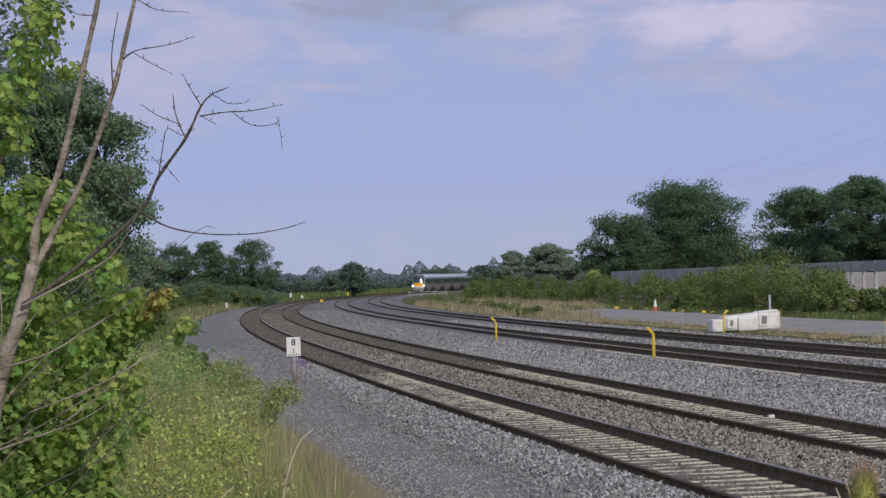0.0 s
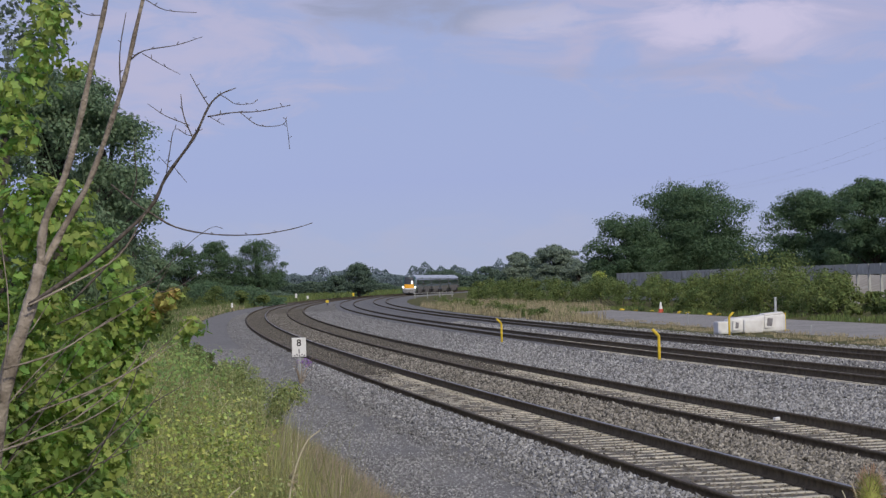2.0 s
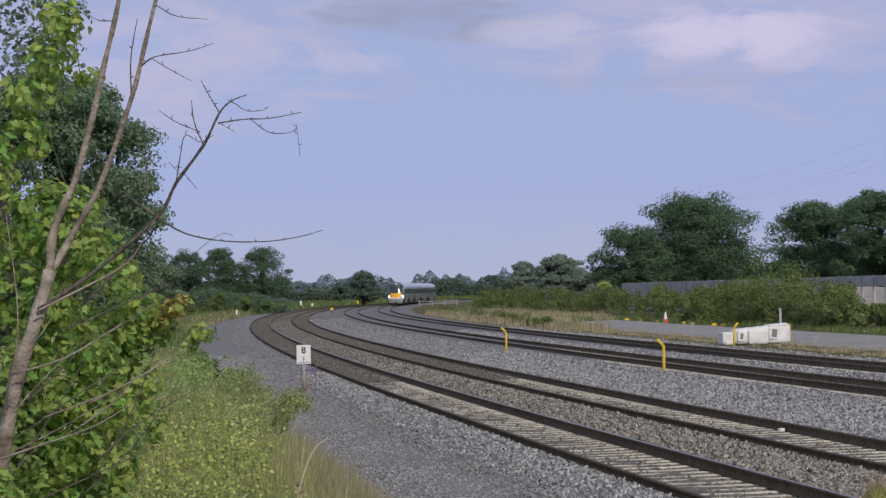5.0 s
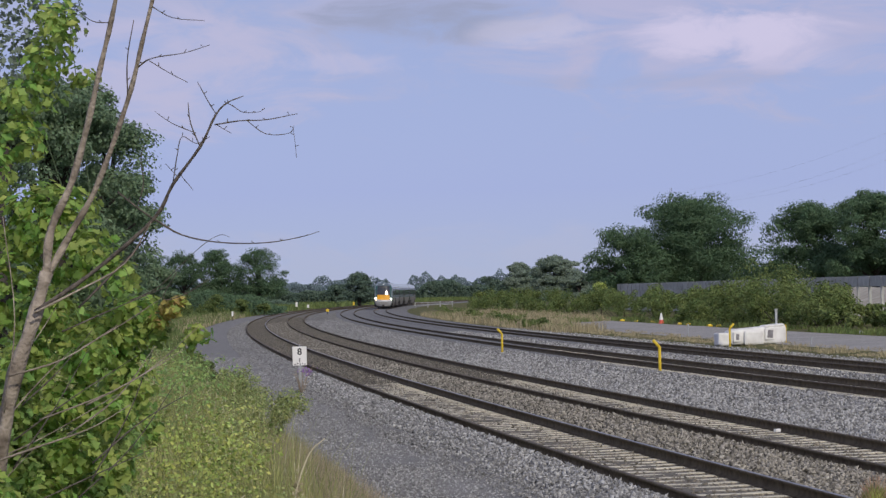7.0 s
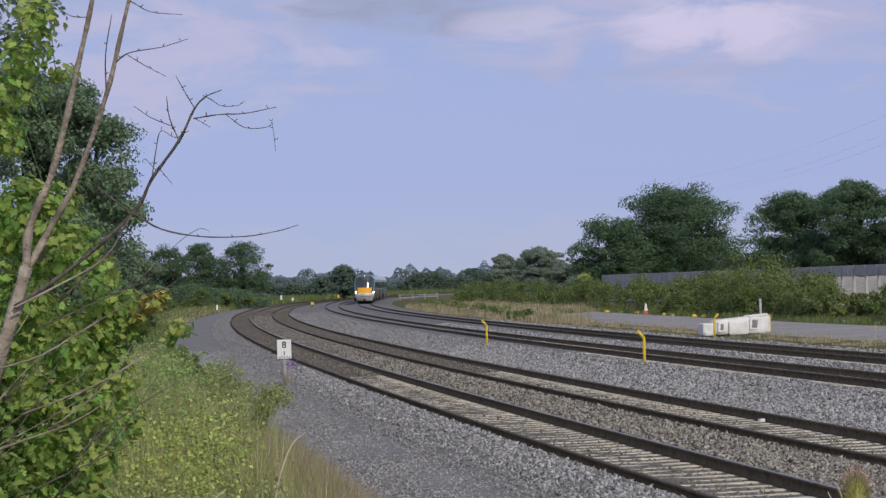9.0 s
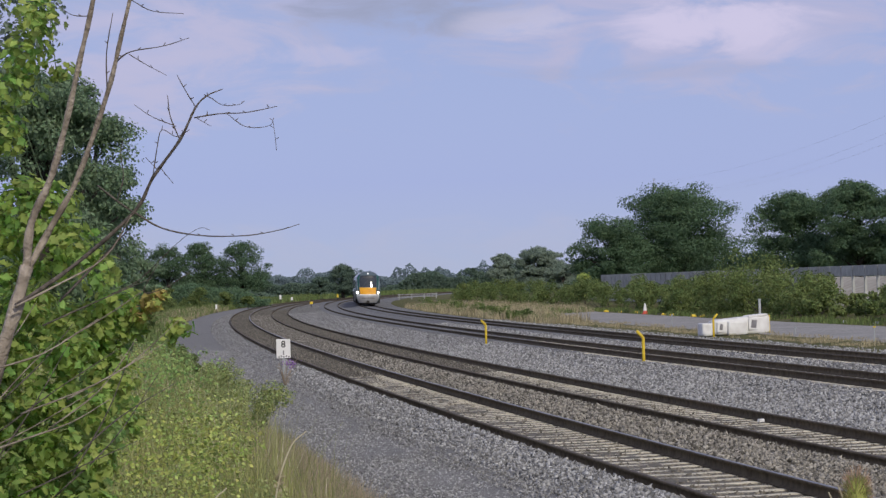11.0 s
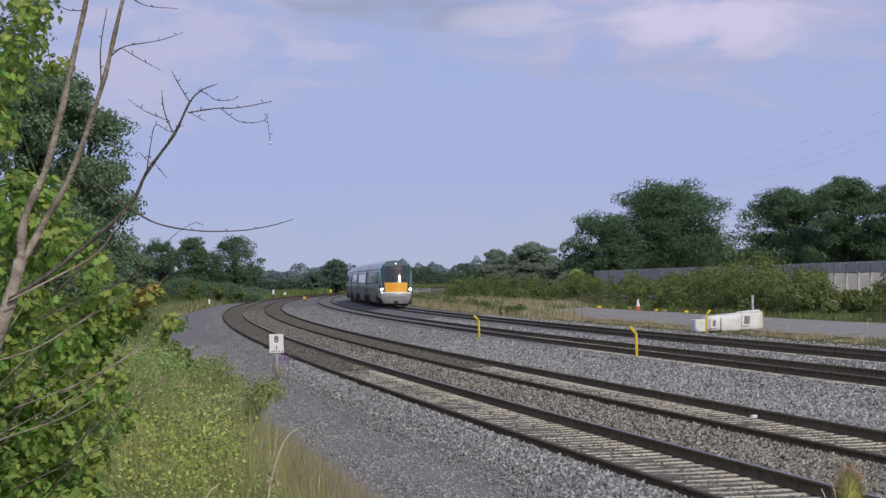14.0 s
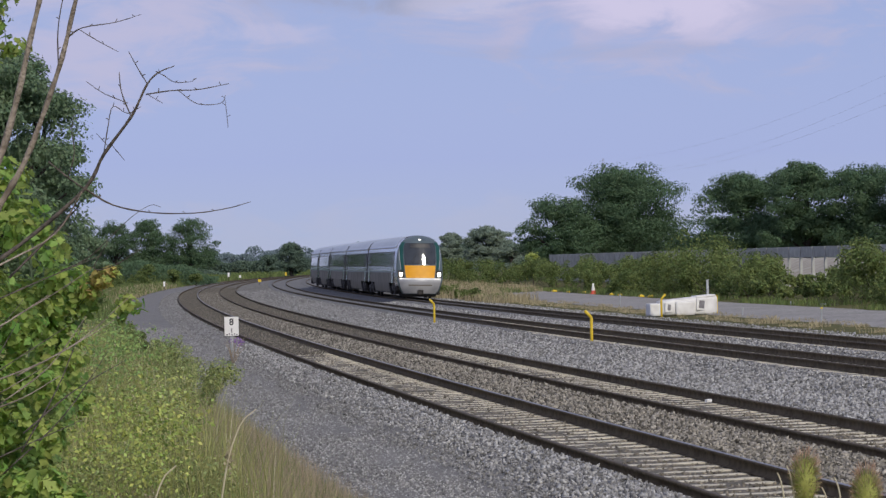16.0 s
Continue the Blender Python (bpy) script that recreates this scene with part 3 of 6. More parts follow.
def sweep(shape, u, z, closed=True):
    p = np.stack([line(s_rail, u + a, z + b) for a, b in shape], 1)
    ns, k = p.shape[:2]
    i = np.arange(ns * k).reshape(ns, k)
    j = np.roll(i, -1, 1) if closed else i
    if closed:
        fc = np.stack([i[:-1], i[1:], j[1:], j[:-1]], -1)
    else:
        fc = np.stack([i[:-1, :-1], i[1:, :-1], i[1:, 1:], i[:-1, 1:]], -1)
    return raw("rail", p.reshape(-1, 3), fc.reshape(-1, 4))


def sleeper_mesh(long=2.6):
    """A concrete sleeper, lower in the middle, with the rail seats and their clips."""
    bm = bmesh.new()
    xs = (-long / 2, -long / 2 + 0.05, -0.98, -0.62, -0.30, 0.30, 0.62, 0.98, long / 2 - 0.05, long / 2)
    hs = (0.13, 0.19, 0.205, 0.205, 0.192, 0.192, 0.205, 0.205, 0.19, 0.13)
    rings = []
    for x, hh in zip(xs, hs):
        rings.append([bm.verts.new((x, b, c)) for b, c in ((-0.14, 0), (-0.105, hh), (0.105, hh), (0.14, 0))])
    for r, q in zip(rings, rings[1:]):
        for k in range(3):
            bm.faces.new((r[k], q[k], q[k + 1], r[k + 1]))
    bm.faces.new(rings[0][::-1])
    bm.faces.new(rings[-1])
    me = bpy.data.meshes.new("sleeper")
    bm.normal_update()
    bm.to_mesh(me)
    bm.free()
    me.materials.append(M["sleeper"])
    return me


SLEEPER = sleeper_mesh()
PITCH = 0.70


def track(number, label):
    a, b = RAILS[2 * number], RAILS[2 * number + 1]
    za, zb_ = RAIL_Z[2 * number], RAIL_Z[2 * number + 1]
    t = thing("railway_track", label, "railway track", group="parallel railway tracks", kind="structure")
    for u, z, k in ((a, za, 0), (b, zb_, 1)):
        r = part_mesh("rail", sweep(RAIL_SHAPE, u, z), M["rail"], t, "rust-brown steel rail")
        bright = (number, k) in ((0, 1),)
        part_mesh("rail_head", sweep(((-0.033, -0.003), (-0.02, 0.0), (0.02, 0.0), (0.033, -0.003)), u, z, False), M["rail_top" if bright else "rail_dull"], r, "worn running surface")
    lean = Matrix.Rotation(math.atan2(za - zb_, GAUGE), 4, "Y")
    n0, n_near, n1 = -62, (-62 + 300 * PITCH if number < 2 else -62 + 260 * PITCH), 420
    s = n0
    far = []
    sv = np.array([v.co[:] for v in SLEEPER.vertices])
    while s < n1:
        m = on_line(s + 0.03 * (rng.random() - 0.5), (a + b) / 2, (za + zb_) / 2 - 0.365, 1.2 * (rng.random() - 0.5)) @ lean
        if s < n_near:
            o = part_mesh("sleeper", SLEEPER, None, t)
            o.matrix_basis = m
        else:
            far.append((np.c_[sv, np.ones(len(sv))] @ np.array(m).T)[:, :3])
        s += PITCH
    fq = np.array([tuple(p.vertices) for p in SLEEPER.polygons if len(p.vertices) == 4])
    fc = (np.arange(len(far)) * len(sv))[:, None, None] + fq[None]
    tagged(part_mesh("sleepers", raw("sleepers", np.concatenate(far), fc.reshape(-1, 4)), M["sleeper"], t), kind="stuff")
    return t


for i, text in enumerate(("rusty steel rails on pale concrete sleepers beside the grit path", "rusty steel rails on concrete sleepers in brown-grey ballast", "rusty canted rails on concrete sleepers in clean ballast", "canted running rails carrying the train, beside the grass verge")):
    track(i, text)

ROCK = np.array([(1, 0, 0), (-0.9, 0.2, 0), (0.1, 0.9, 0.1), (-0.1, -1, 0), (0.1, 0.1, 0.75), (0, 0, -0.6)])
ROCK_F = np.array([(0, 2, 4), (2, 1, 4), (1, 3, 4), (3, 0, 4), (2, 0, 5), (1, 2, 5), (3, 1, 5), (0, 3, 5)])


def stones(name, n, s0, s1, u0, u1, mat, size, label, bias=1.6, drop=0.0, between=False):
    s = s0 + (s1 - s0) * rng.random(n) ** bias
    u = u0 + (u1 - u0) * rng.random(n)
    if between:
        phase = (s + 62) % PITCH
        s = s - phase + 0.16 + 0.38 * rng.random(n)
    z = np.interp(u, BED_U, BED_Z) + 0.012 + 0.02 * rng.random(n) - drop
    inside = ((u > -0.12) & (u < 1.72)) | ((u > 3.5) & (u < 5.34))
    z = z + 0.034 * inside * np.clip((s - 5) / 55, 0, 1)
    if name == "grit_stones":
        z = np.interp(u, u_c, (-0.42, -0.34, -0.33, -0.34, -0.345, -0.34, -0.335, -0.245, -0.145, -0.115, -0.122)) + 0.006 * rng.random(n)
    c = line(s, u, z)
    k = size * (0.6 + 0.8 * rng.random(n))
    jag = ROCK[None] * (0.7 + 0.6 * rng.random((n, 6, 1))) * np.array([1.35, 0.9, 0.72])
    v = np.einsum("nij,nkj->nki", turns(n), jag) * k[:, None, None] + c[:, None]
    fc = (np.arange(n) * 6)[:, None, None] + ROCK_F[None]
    return tagged(part_mesh(name, raw(name, v.reshape(-1, 3), fc.reshape(-1, 3)), mat, None), label, "ballast stones", kind="stuff")


stones("ballast_stones", 17000, -48, 230, -1.5, -0.12, M["stone_shoulder"], 0.028, "loose grey ballast stones on the shoulder", 2.9, -0.012)
stones("ballast_stones", 12000, -48, 110, 0.06, 1.54, M["stone_dark"], 0.030, "brown-soiled ballast stones between the rails", bias=2.0, drop=0.030, between=True)
stones("ballast_stones", 36000, -48, 200, 1.7, 3.52, M["stone_soiled"], 0.036, "brown-grey ballast stones between two tracks", 2.5)
stones("ballast_stones", 12000, 30, 260, 1.7, 3.52, M["stone_far_soiled"], 0.042, "brown-grey ballast stones between two tracks farther off", 1.0)
stones("ballast_stones", 14000, -48, 120, 3.70, 5.16, M["stone_dark"], 0.030, "brown-soiled ballast stones between the rails", bias=2.0, drop=0.030, between=True)
stones("ballast_stones", 12000, 10, 260, 0.06, 1.54, M["stone_far_soiled"], 0.036, "brown-soiled ballast stones between the rails farther off", 1.1, 0.008, True)
stones("ballast_stones", 12000, 10, 260, 3.70, 5.16, M["stone_far_soiled"], 0.036, "brown-soiled ballast stones between the rails farther off", 1.1, 0.008, True)
stones("ballast_stones", 22000, 40, 320, 5.4, 8.7, M["stone_far"], 0.046, "clean grey ballast stones farther along the wide way", 1.0)
stones("ballast_stones", 72000, -48, 210, 5.32, 8.72, M["stone"], 0.038, "clean grey ballast stones in the wide way", 2.5)
stones("ballast_stones", 14000, -40, 100, 11.0, 12.9, M["stone"], 0.040, "clean grey ballast stones between canted tracks")
stones("ballast_stones", 6500, -48, 20, -1.15, -0.12, M["stone"], 0.036, "larger angular ballast stones beside the near rail", 1.8, -0.016)
stones("grit_stones", 60000, -50, 60, -4.4, -1.1, M["stone"], 0.017, "fine loose gravel on the walkway", 2.2, -0.01)
stones("ballast_stones", 16000, -40, 120, 15.1, 18.6, M["stone"], 0.040, "clean grey ballast stones on the far shoulder")


# ---- trees, bushes and grass ----
def tree(name, at_, height, width, mat, label, n=7000, size=0.5, lobes=16, trunk=0.35, low=0.22, seed=1, gaps=0.6, category="tree", group="", lump=1.0):
    """A broadleaved tree: tapered trunk, limbs to each mass of leaves, and a ragged crown."""
    global rng
    keep, rng = rng, np.random.default_rng(seed)
    t = thing(name, label, category, Matrix.Translation([float(a) for a in at_]), group)
    ls = []
    zm, hh = height * (1 + low) / 2, height * (1 - low) / 2
    for i in range(lobes):
        d = rng.normal(size=3)
        d *= (0.45 + 0.55 * rng.random() ** 0.5) / np.linalg.norm(d)
        if i < max(5, lobes // 5):
            a, r = rng.random() * 2 * math.pi, 0.62 * rng.random() ** 0.5
            d = np.array([r * math.cos(a), r * math.sin(a), 0.97 - 0.75 * r * r])
        elif i % 3 == 0:
            d = np.array([d[0] * 1.15, d[1] * 1.15, -0.9 + 0.75 * rng.random()])
            d[:2] *= min(1.0, 0.95 / max(0.01, math.hypot(d[0], d[1])))
        q = width * (0.075 + 0.065 * rng.random()) * lump
        ls.append((d[0] * (width / 2 - 0.8 * q), d[1] * (width / 2 - 0.8 * q), zm + d[2] * (hh - 0.7 * q), q * 1.2, q * 1.2, min(q * 0.85, height * 0.16)))
    bm = bmesh.new()
    tube(bm, [(0, 0, -0.4), (0.05, 0, height * 0.25), (0.1, 0.1, height * 0.5), (0, 0, height * 0.85)], [trunk * 1.2, trunk, trunk * 0.7, trunk * 0.15], 8)
    part("trunk", bm, M["far_bark"], t)
    for x, y, z, *_ in ls[::2]:
        z0 = max(height * 0.15, z * 0.55)
        part("limb", tube(bmesh.new(), [(0, 0, z0), (x * 0.5, y * 0.5, z0 + (z - z0) * 0.6), (x, y, z)], [trunk * 0.4, trunk * 0.25, trunk * 0.06], 5), M["far_bark"], t)
    n = int(n * 1.5)
    pts, out = blobs(tufts(ls, 8, 0.5), n, min(gaps, 0.45))
    part_mesh("crown", leaves(pts, size * (0.5 + 0.6 * rng.random(n)), LEAF, out), mat, t)
    rng = keep
    return t


def bush(name, s, u, height, width, mat, label, n=1500, size=0.22, seed=1, deep=None, category="bush", group="bushes along the fence"):
    global rng
    keep, rng = rng, np.random.default_rng(seed)
    z = float(ground_z(s, u))
    t = thing(name, label, category, on_line(s, u, z), group)
    deep = deep or width * 0.5
    ls = []
    for i in range(9):
        q = height * (0.24 + 0.16 * rng.random())
        ls.append(((rng.random() - 0.5) * (deep - q), (rng.random() - 0.5) * (width - q), q * 0.6 + rng.random() * max(0.05, height - 1.5 * q), q, q * 1.2, q * 0.9))
    for k in range(4):
        x, y, zz = ls[k][:3]
        part("stem", tube(bmesh.new(), [(x * 0.3, y * 0.4, -0.2), (x * 0.7, y * 0.8, zz * 0.4), (x, y, zz * 0.8)], [0.012 * height, 0.008 * height, 0.003 * height], 5), M["far_bark"], t)
    pts, out = blobs(tufts(ls, 6, 0.5, 0.7), n, 0.5, 0.5, 0.55)
    pts[:, 2] = np.abs(pts[:, 2])
    part_mesh("foliage", leaves(pts, size * (0.6 + 0.8 * rng.random(n)), LEAF, out), mat, t)
    rng = keep
    return t


def blades(name, s, u, z, length, width, mat, label, lean=0.35, category="grass"):
    """Bent grass blades rooted at line places: three-quad ribbons closing to a tip."""
    n = len(s)
    c = line(s, u, z)
    a = rng.random(n) * 2 * math.pi
    side = np.stack([np.cos(a), np.sin(a), 0 * a], 1)
    fall = np.stack([-np.sin(a), np.cos(a), 0 * a], 1) * (lean * (0.3 + rng.random(n)) * length)[:, None]
    up = np.array([0, 0, 1.0])
    ln = length[:, None]
    w = np.broadcast_to(np.asarray(width, float), (n,))[:, None]
    v = np.stack([c - side * w, c + side * w, c + up * ln * 0.55 + fall * 0.3 + side * w * 0.8, c + up * ln * 0.55 + fall * 0.3 - side * w * 0.8, c + up * ln * (1 - 0.25 * lean) + fall + side * w * 0.1, c + up * ln * (1 - 0.25 * lean) + fall - side * w * 0.1], 1)
    fc = (np.arange(n) * 6)[:, None, None] + np.array([(0, 1, 2, 3), (3, 2, 4, 5)])[None]
    return tagged(part_mesh(name, raw(name, v.reshape(-1, 3), fc.reshape(-1, 4)), mat, None), label, category, kind="stuff")


tree("tree", (19.1, 290.0, 0.20), 11.5, 15.9, M["leaf_tree"], "tall dark green broadleaved tree behind the concrete fence", n=52000, size=0.25, lobes=48, low=0.10, seed=33, gaps=0.62, group="trees behind the fence", lump=1.45)
tree("tree", (25.9, 282.0, 0.20), 4.6, 8.4, M["leaf_tree"], "low dark green tree between the tall ones", n=12000, size=0.25, lobes=24, low=0.03, seed=41, gaps=0.50, group="trees behind the fence", lump=1.40)
tree("sapling", (8.1, 258.0, 0.20), 2.8, 2.0, M["leaf_weed"], "slender yellow-green sapling by the fence end", n=1300, size=0.17, lobes=18, low=0.10, seed=70, gaps=0.30, group="", lump=1.90, trunk=0.05)
tree("tree", (11.9, 285.0, 0.20), 8.3, 9.2, M["leaf_tree"], "smaller dark green tree beside the tall ones", n=20000, size=0.25, lobes=34, low=0.05, seed=24, gaps=0.60, group="trees behind the fence", lump=1.50)
tree("tree", (29.3, 275.0, 0.20), 9.9, 11.9, M["leaf_tree"], "tall dark green broadleaved tree behind the concrete fence", n=36000, size=0.25, lobes=32, low=0.06, seed=5, gaps=0.62, group="trees behind the fence", lump=1.40)
tree("tree", (33.9, 265.0, 0.20), 10.9, 9.2, M["leaf_tree"], "tall dark green broadleaved tree behind the concrete fence", n=32000, size=0.25, lobes=32, low=0.06, seed=36, gaps=0.60, group="trees behind the fence", lump=1.40)
tree("tree", (39.2, 262.0, 0.20), 10.4, 10.6, M["leaf_tree"], "tall dark green broadleaved tree behind the concrete fence", n=32000, size=0.25, lobes=32, low=0.06, seed=7, gaps=0.62, group="trees behind the fence", lump=1.40)
tree("tree", (44.0, 255.0, 0.20), 12.0, 9.1, M["leaf_tree"], "tall dark green broadleaved tree behind the concrete fence", n=22000, size=0.25, lobes=28, low=0.06, seed=8, gaps=0.62, group="trees behind the fence", lump=1.40)
tree("tree", (6.7, 430.0, 0.20), 7.1, 7.7, M["leaf_grey"], "round tree beyond the bushes, haze painted into its grey-green", n=14000, size=0.33, lobes=30, low=0.10, seed=9, gaps=0.45, group="", lump=1.35)
tree("tree", (1.4, 440.0, 0.20), 6.4, 6.1, M["leaf_grey"], "round tree beyond the bushes, haze painted into its grey-green", n=10000, size=0.33, lobes=26, low=0.10, seed=10, gaps=0.45, group="", lump=1.35)
tree("tree", (10.1, 420.0, 0.20), 4.7, 5.0, M["leaf_grey"], "round tree beyond the bushes, haze painted into its grey-green", n=8000, size=0.33, lobes=24, low=0.05, seed=11, gaps=0.45, group="", lump=1.35)
tree("tree", (-5.8, 700.0, -0.20), 5.8, 8.3, M["leaf_far_haze"], "far dark tree standing over the hedges", n=2000, size=0.60, lobes=18, low=0.05, seed=12, gaps=0.74, group="", lump=1.00)
tree("tree", (-32.0, 600.0, -0.30), 7.0, 7.4, M["leaf_far_haze"], "dark ragged tree at the bend of the line", n=11000, size=0.38, lobes=44, low=0.0, seed=13, gaps=0.4, group="", lump=1.45)
tree("tree", (-39.2, 640.0, -0.30), 4.6, 5.1, M["leaf_far_haze"], "small dark tree at the bend of the line", n=4000, size=0.45, lobes=26, low=0.0, seed=14, gaps=0.4, group="", lump=1.5)
tree("tree", (-38.2, 430.0, 0.00), 9.4, 9.5, M["leaf_tree"], "spreading dark oak with sky showing through its crown", n=13000, size=0.26, lobes=34, low=0.08, seed=15, gaps=0.5, group="", lump=1.25)
tree("tree", (-43.9, 430.0, 0.00), 9.5, 8.9, M["leaf_tree"], "spreading dark oak with sky showing through its crown", n=13000, size=0.26, lobes=32, low=0.08, seed=16, gaps=0.5, group="", lump=1.25)
tree("tree", (-48.8, 425.0, 0.00), 9.1, 8.4, M["leaf_tree"], "spreading dark oak with sky showing through its crown", n=13000, size=0.26, lobes=32, low=0.08, seed=17, gaps=0.5, group="", lump=1.25)
tree("tree", (-53.5, 420.0, 0.00), 8.8, 9.2, M["leaf_tree"], "spreading dark oak with sky showing through its crown", n=13000, size=0.26, lobes=32, low=0.08, seed=18, gaps=0.5, group="", lump=1.25)
tree("tree", (-60.2, 420.0, 0.00), 8.9, 7.5, M["leaf_tree"], "spreading dark oak with sky showing through its crown", n=13000, size=0.26, lobes=32, low=0.08, seed=19, gaps=0.5, group="", lump=1.25)
tree("tree", (-10.0, 62.0, 0.10), 7.5, 5.4, M["leaf_bank"], "dense dark green tree on the bank", n=60000, size=0.11, lobes=80, low=0.02, seed=20, gaps=0.40, group="", lump=1.00)
tree("tree", (-10.2, 72.0, 0.10), 7.1, 2.7, M["leaf_bank"], "dark green tree behind the young trees", n=26000, size=0.105, lobes=26, low=0.05, seed=25, gaps=0.40, group="", lump=1.30)
tree("tree", (-10.8, 80.0, 0.10), 6.1, 2.9, M["leaf_bank"], "dark green tree behind the young trees", n=22000, size=0.11, lobes=20, low=0.05, seed=21, gaps=0.40, group="", lump=1.00)
tree("tree", (-10.6, 58.0, 0.10), 7.3, 3.0, M["leaf_bank"], "dense dark green tree on the bank", n=14000, size=0.13, lobes=24, low=0.05, seed=22, gaps=0.40, group="", lump=1.00)

# bushes between the road and the fence
for k, (s, u, hgt, wid) in enumerate(((38, 31, 2.6, 7), (46, 31.5, 2.6, 7), (53, 32.3, 2.3, 6), (58, 32, 3.0, 7), (63, 32.3, 1.7, 5), (69, 32, 1.4, 7), (74, 31.5, 1.3, 5), (81, 31.5, 2.5, 8), (86, 32, 2.5, 8), (94, 32, 2.7, 8), (100, 32, 3.9, 6), (105, 31.5, 2.9, 7), (111, 31, 2.3, 10), (122, 31.5, 2.4, 10), (134, 31, 2.3, 11), (146, 31.5, 2.6, 12), (158, 31, 2.5, 12), (171, 30, 2.6, 13), (185, 29, 2.7, 14), (200, 28, 2.6, 15), (217, 27, 2.7, 16), (236, 26, 2.6, 18), (256, 26, 2.8, 20), (28, 31, 2.6, 6), (20, 31, 2.4, 6))):
    bush("bush", s, u, hgt, wid, M["leaf_bush"], "scrubby olive-green bush in front of the concrete fence", n=5200, size=0.15, seed=40 + k, deep=4.5)
for k, (s, u, hgt, wid) in enumerate(((108, 18.9, 0.8, 2.5), (115, 19.0, 0.7, 3), (124, 18.9, 0.9, 2), (140, 19.5, 0.9, 5), (155, 20, 1.1, 6), (175, 20, 1.2, 8), (200, 20, 1.3, 9), (225, 20, 1.4, 10))):
    bush("shrub", s, u, hgt, wid, M["leaf_bush"], "low green shrub in the dry grass", n=900, size=0.12, seed=130 + k, deep=1.5, category="shrub", group="shrubs in the dry grass")

# far hedges and woods closing the view
def hedge(name, x0, x1, y, top, mat, label, n, size, seed, base=-0.5):
    r2 = np.random.default_rng(seed)
    x = x0 + (x1 - x0) * r2.random(n)
    wave = np.array([noise.noise(Vector((a * 0.05, y, 3.0))) + 0.5 * noise.noise(Vector((a * 0.17, y, 9.0))) for a in x])
    ends = np.clip(np.minimum(x - x0, x1 - x) / (0.12 * (x1 - x0)), 0.25, 1)
    tall = top * (0.80 + 0.60 * wave) * ends
    z = base + np.maximum(0.3, tall - base) * r2.random(n) ** 0.7
    pts = np.stack([x, y + 9 * (r2.random(n) - 0.5), z], 1)
    out = np.array([0, -0.5, 0.5]) + 0.6 * r2.normal(size=(n, 3))
    tagged(part_mesh(name, leaves(pts, size * (0.6 + 0.8 * r2.random(n)), LEAF, out), mat, None), label, "hedge", kind="stuff")


hedge("far_hedge", -100, -42, 560, 3.2, M["leaf_far_haze"], "dark far hedgerow beyond the bend", 24000, 0.34, 81, -0.6)
hedge("far_hedge", -120, -34, 900, 4.2, M["leaf_far_haze"], "dark low belt of far hedges", 34000, 0.5, 82, -0.6)
hedge("far_hedge", -34, 80, 900, 7.5, M["leaf_far_haze"], "dark belt of far trees and hedges", 44000, 0.6, 87, -0.6)
hedge("far_hedge", 0, 70, 480, 3.3, M["leaf_far_haze"], "grey-green hedge behind the bushes", 14000, 0.34, 85, -0.4)
hedge("far_hedge", -74, -33, 415, 3.4, M["leaf_tree"], "hedge below the spreading oaks", 14000, 0.30, 86, -0.4)
hedge("far_woods", -280, 260, 1500, 8.0, M["hill_haze"], "woods on the horizon, haze painted into their blue-green", 50000, 1.0, 83, -3)
hedge("far_woods", -420, 420, 2300, 15.0, M["hill_haze"], "low wooded hills on the horizon, haze painted into their colour", 44000, 1.7, 84, -3)

for k, (x, y, hgt, wid) in enumerate(((-38.2, 402, 2.2, 2.4), (-41.6, 400, 2.9, 3.0), (-46.3, 400, 3.0, 3.4), (-35.2, 405, 1.5, 2.2))):
    tree("shrub", (x, y, -0.2), hgt, wid, M["leaf_bush"], "light green shrub standing before the dark oaks", n=2200, size=0.26, lobes=14, trunk=0.05, low=0.02, seed=400 + k, gaps=0.4, category="shrub", group="shrubs below the oaks", lump=1.7)

# rough grass
def scatter(n, s0, s1, u0, u1, bias=1.0):
    s = s0 + (s1 - s0) * rng.random(n) ** bias
    u = u0 + (u1 - u0) * rng.random(n)
    return s, u, ground_z(s, u) - 0.02


def clear_road(s, u, z):
    keep = u < 20.7 + np.clip(s - 122, 0, 60) * 0.4
    return s[keep], u[keep], z[keep]


def patchy(s, u, z, cut=0.0, scale=0.5):
    keep = np.array([noise.noise(Vector((a * scale * 0.4, b * scale, 5))) > cut for a, b in zip(s, u)])
    return s[keep], u[keep], z[keep]


s, u, z = patchy(*clear_road(*scatter(46000, 92, 240, 18.0, 27.5)), -0.36, 0.35)
tuft = np.array([0.5 + 0.9 * abs(noise.noise(Vector((a * 0.22, b * 0.5, 2)))) for a, b in zip(s, u)])
blades("dry_grass", s, u, z, tuft * (0.35 + 0.65 * rng.random(len(s))), 0.018, M["dry"], "tall tan dry grass beside the far track")
s, u, z = patchy(*clear_road(*scatter(24000, 95, 240, 18.4, 28)), 0.06, 0.3)
blades("green_grass", s, u, z, 0.2 + 0.45 * rng.random(len(s)), 0.03, M["leaf_bush"], "patches of green weeds in the dry grass")
s, u, z = patchy(*scatter(30000, -10, 100, 18.9, 21.3), 0.10, 1.0)
blades("verge_grass", s, u, z, 0.05 + 0.17 * rng.random(len(s)) ** 2, 0.012, M["dry"], "low dry grass on the road verge")
s, u, z = patchy(*scatter(12000, 20, 150, 28.2, 30.5), -0.05)
blades("verge_grass", s, u, z, 0.1 + 0.3 * rng.random(len(s)), 0.02, M["leaf_bush"], "green and tan grass below the bushes")
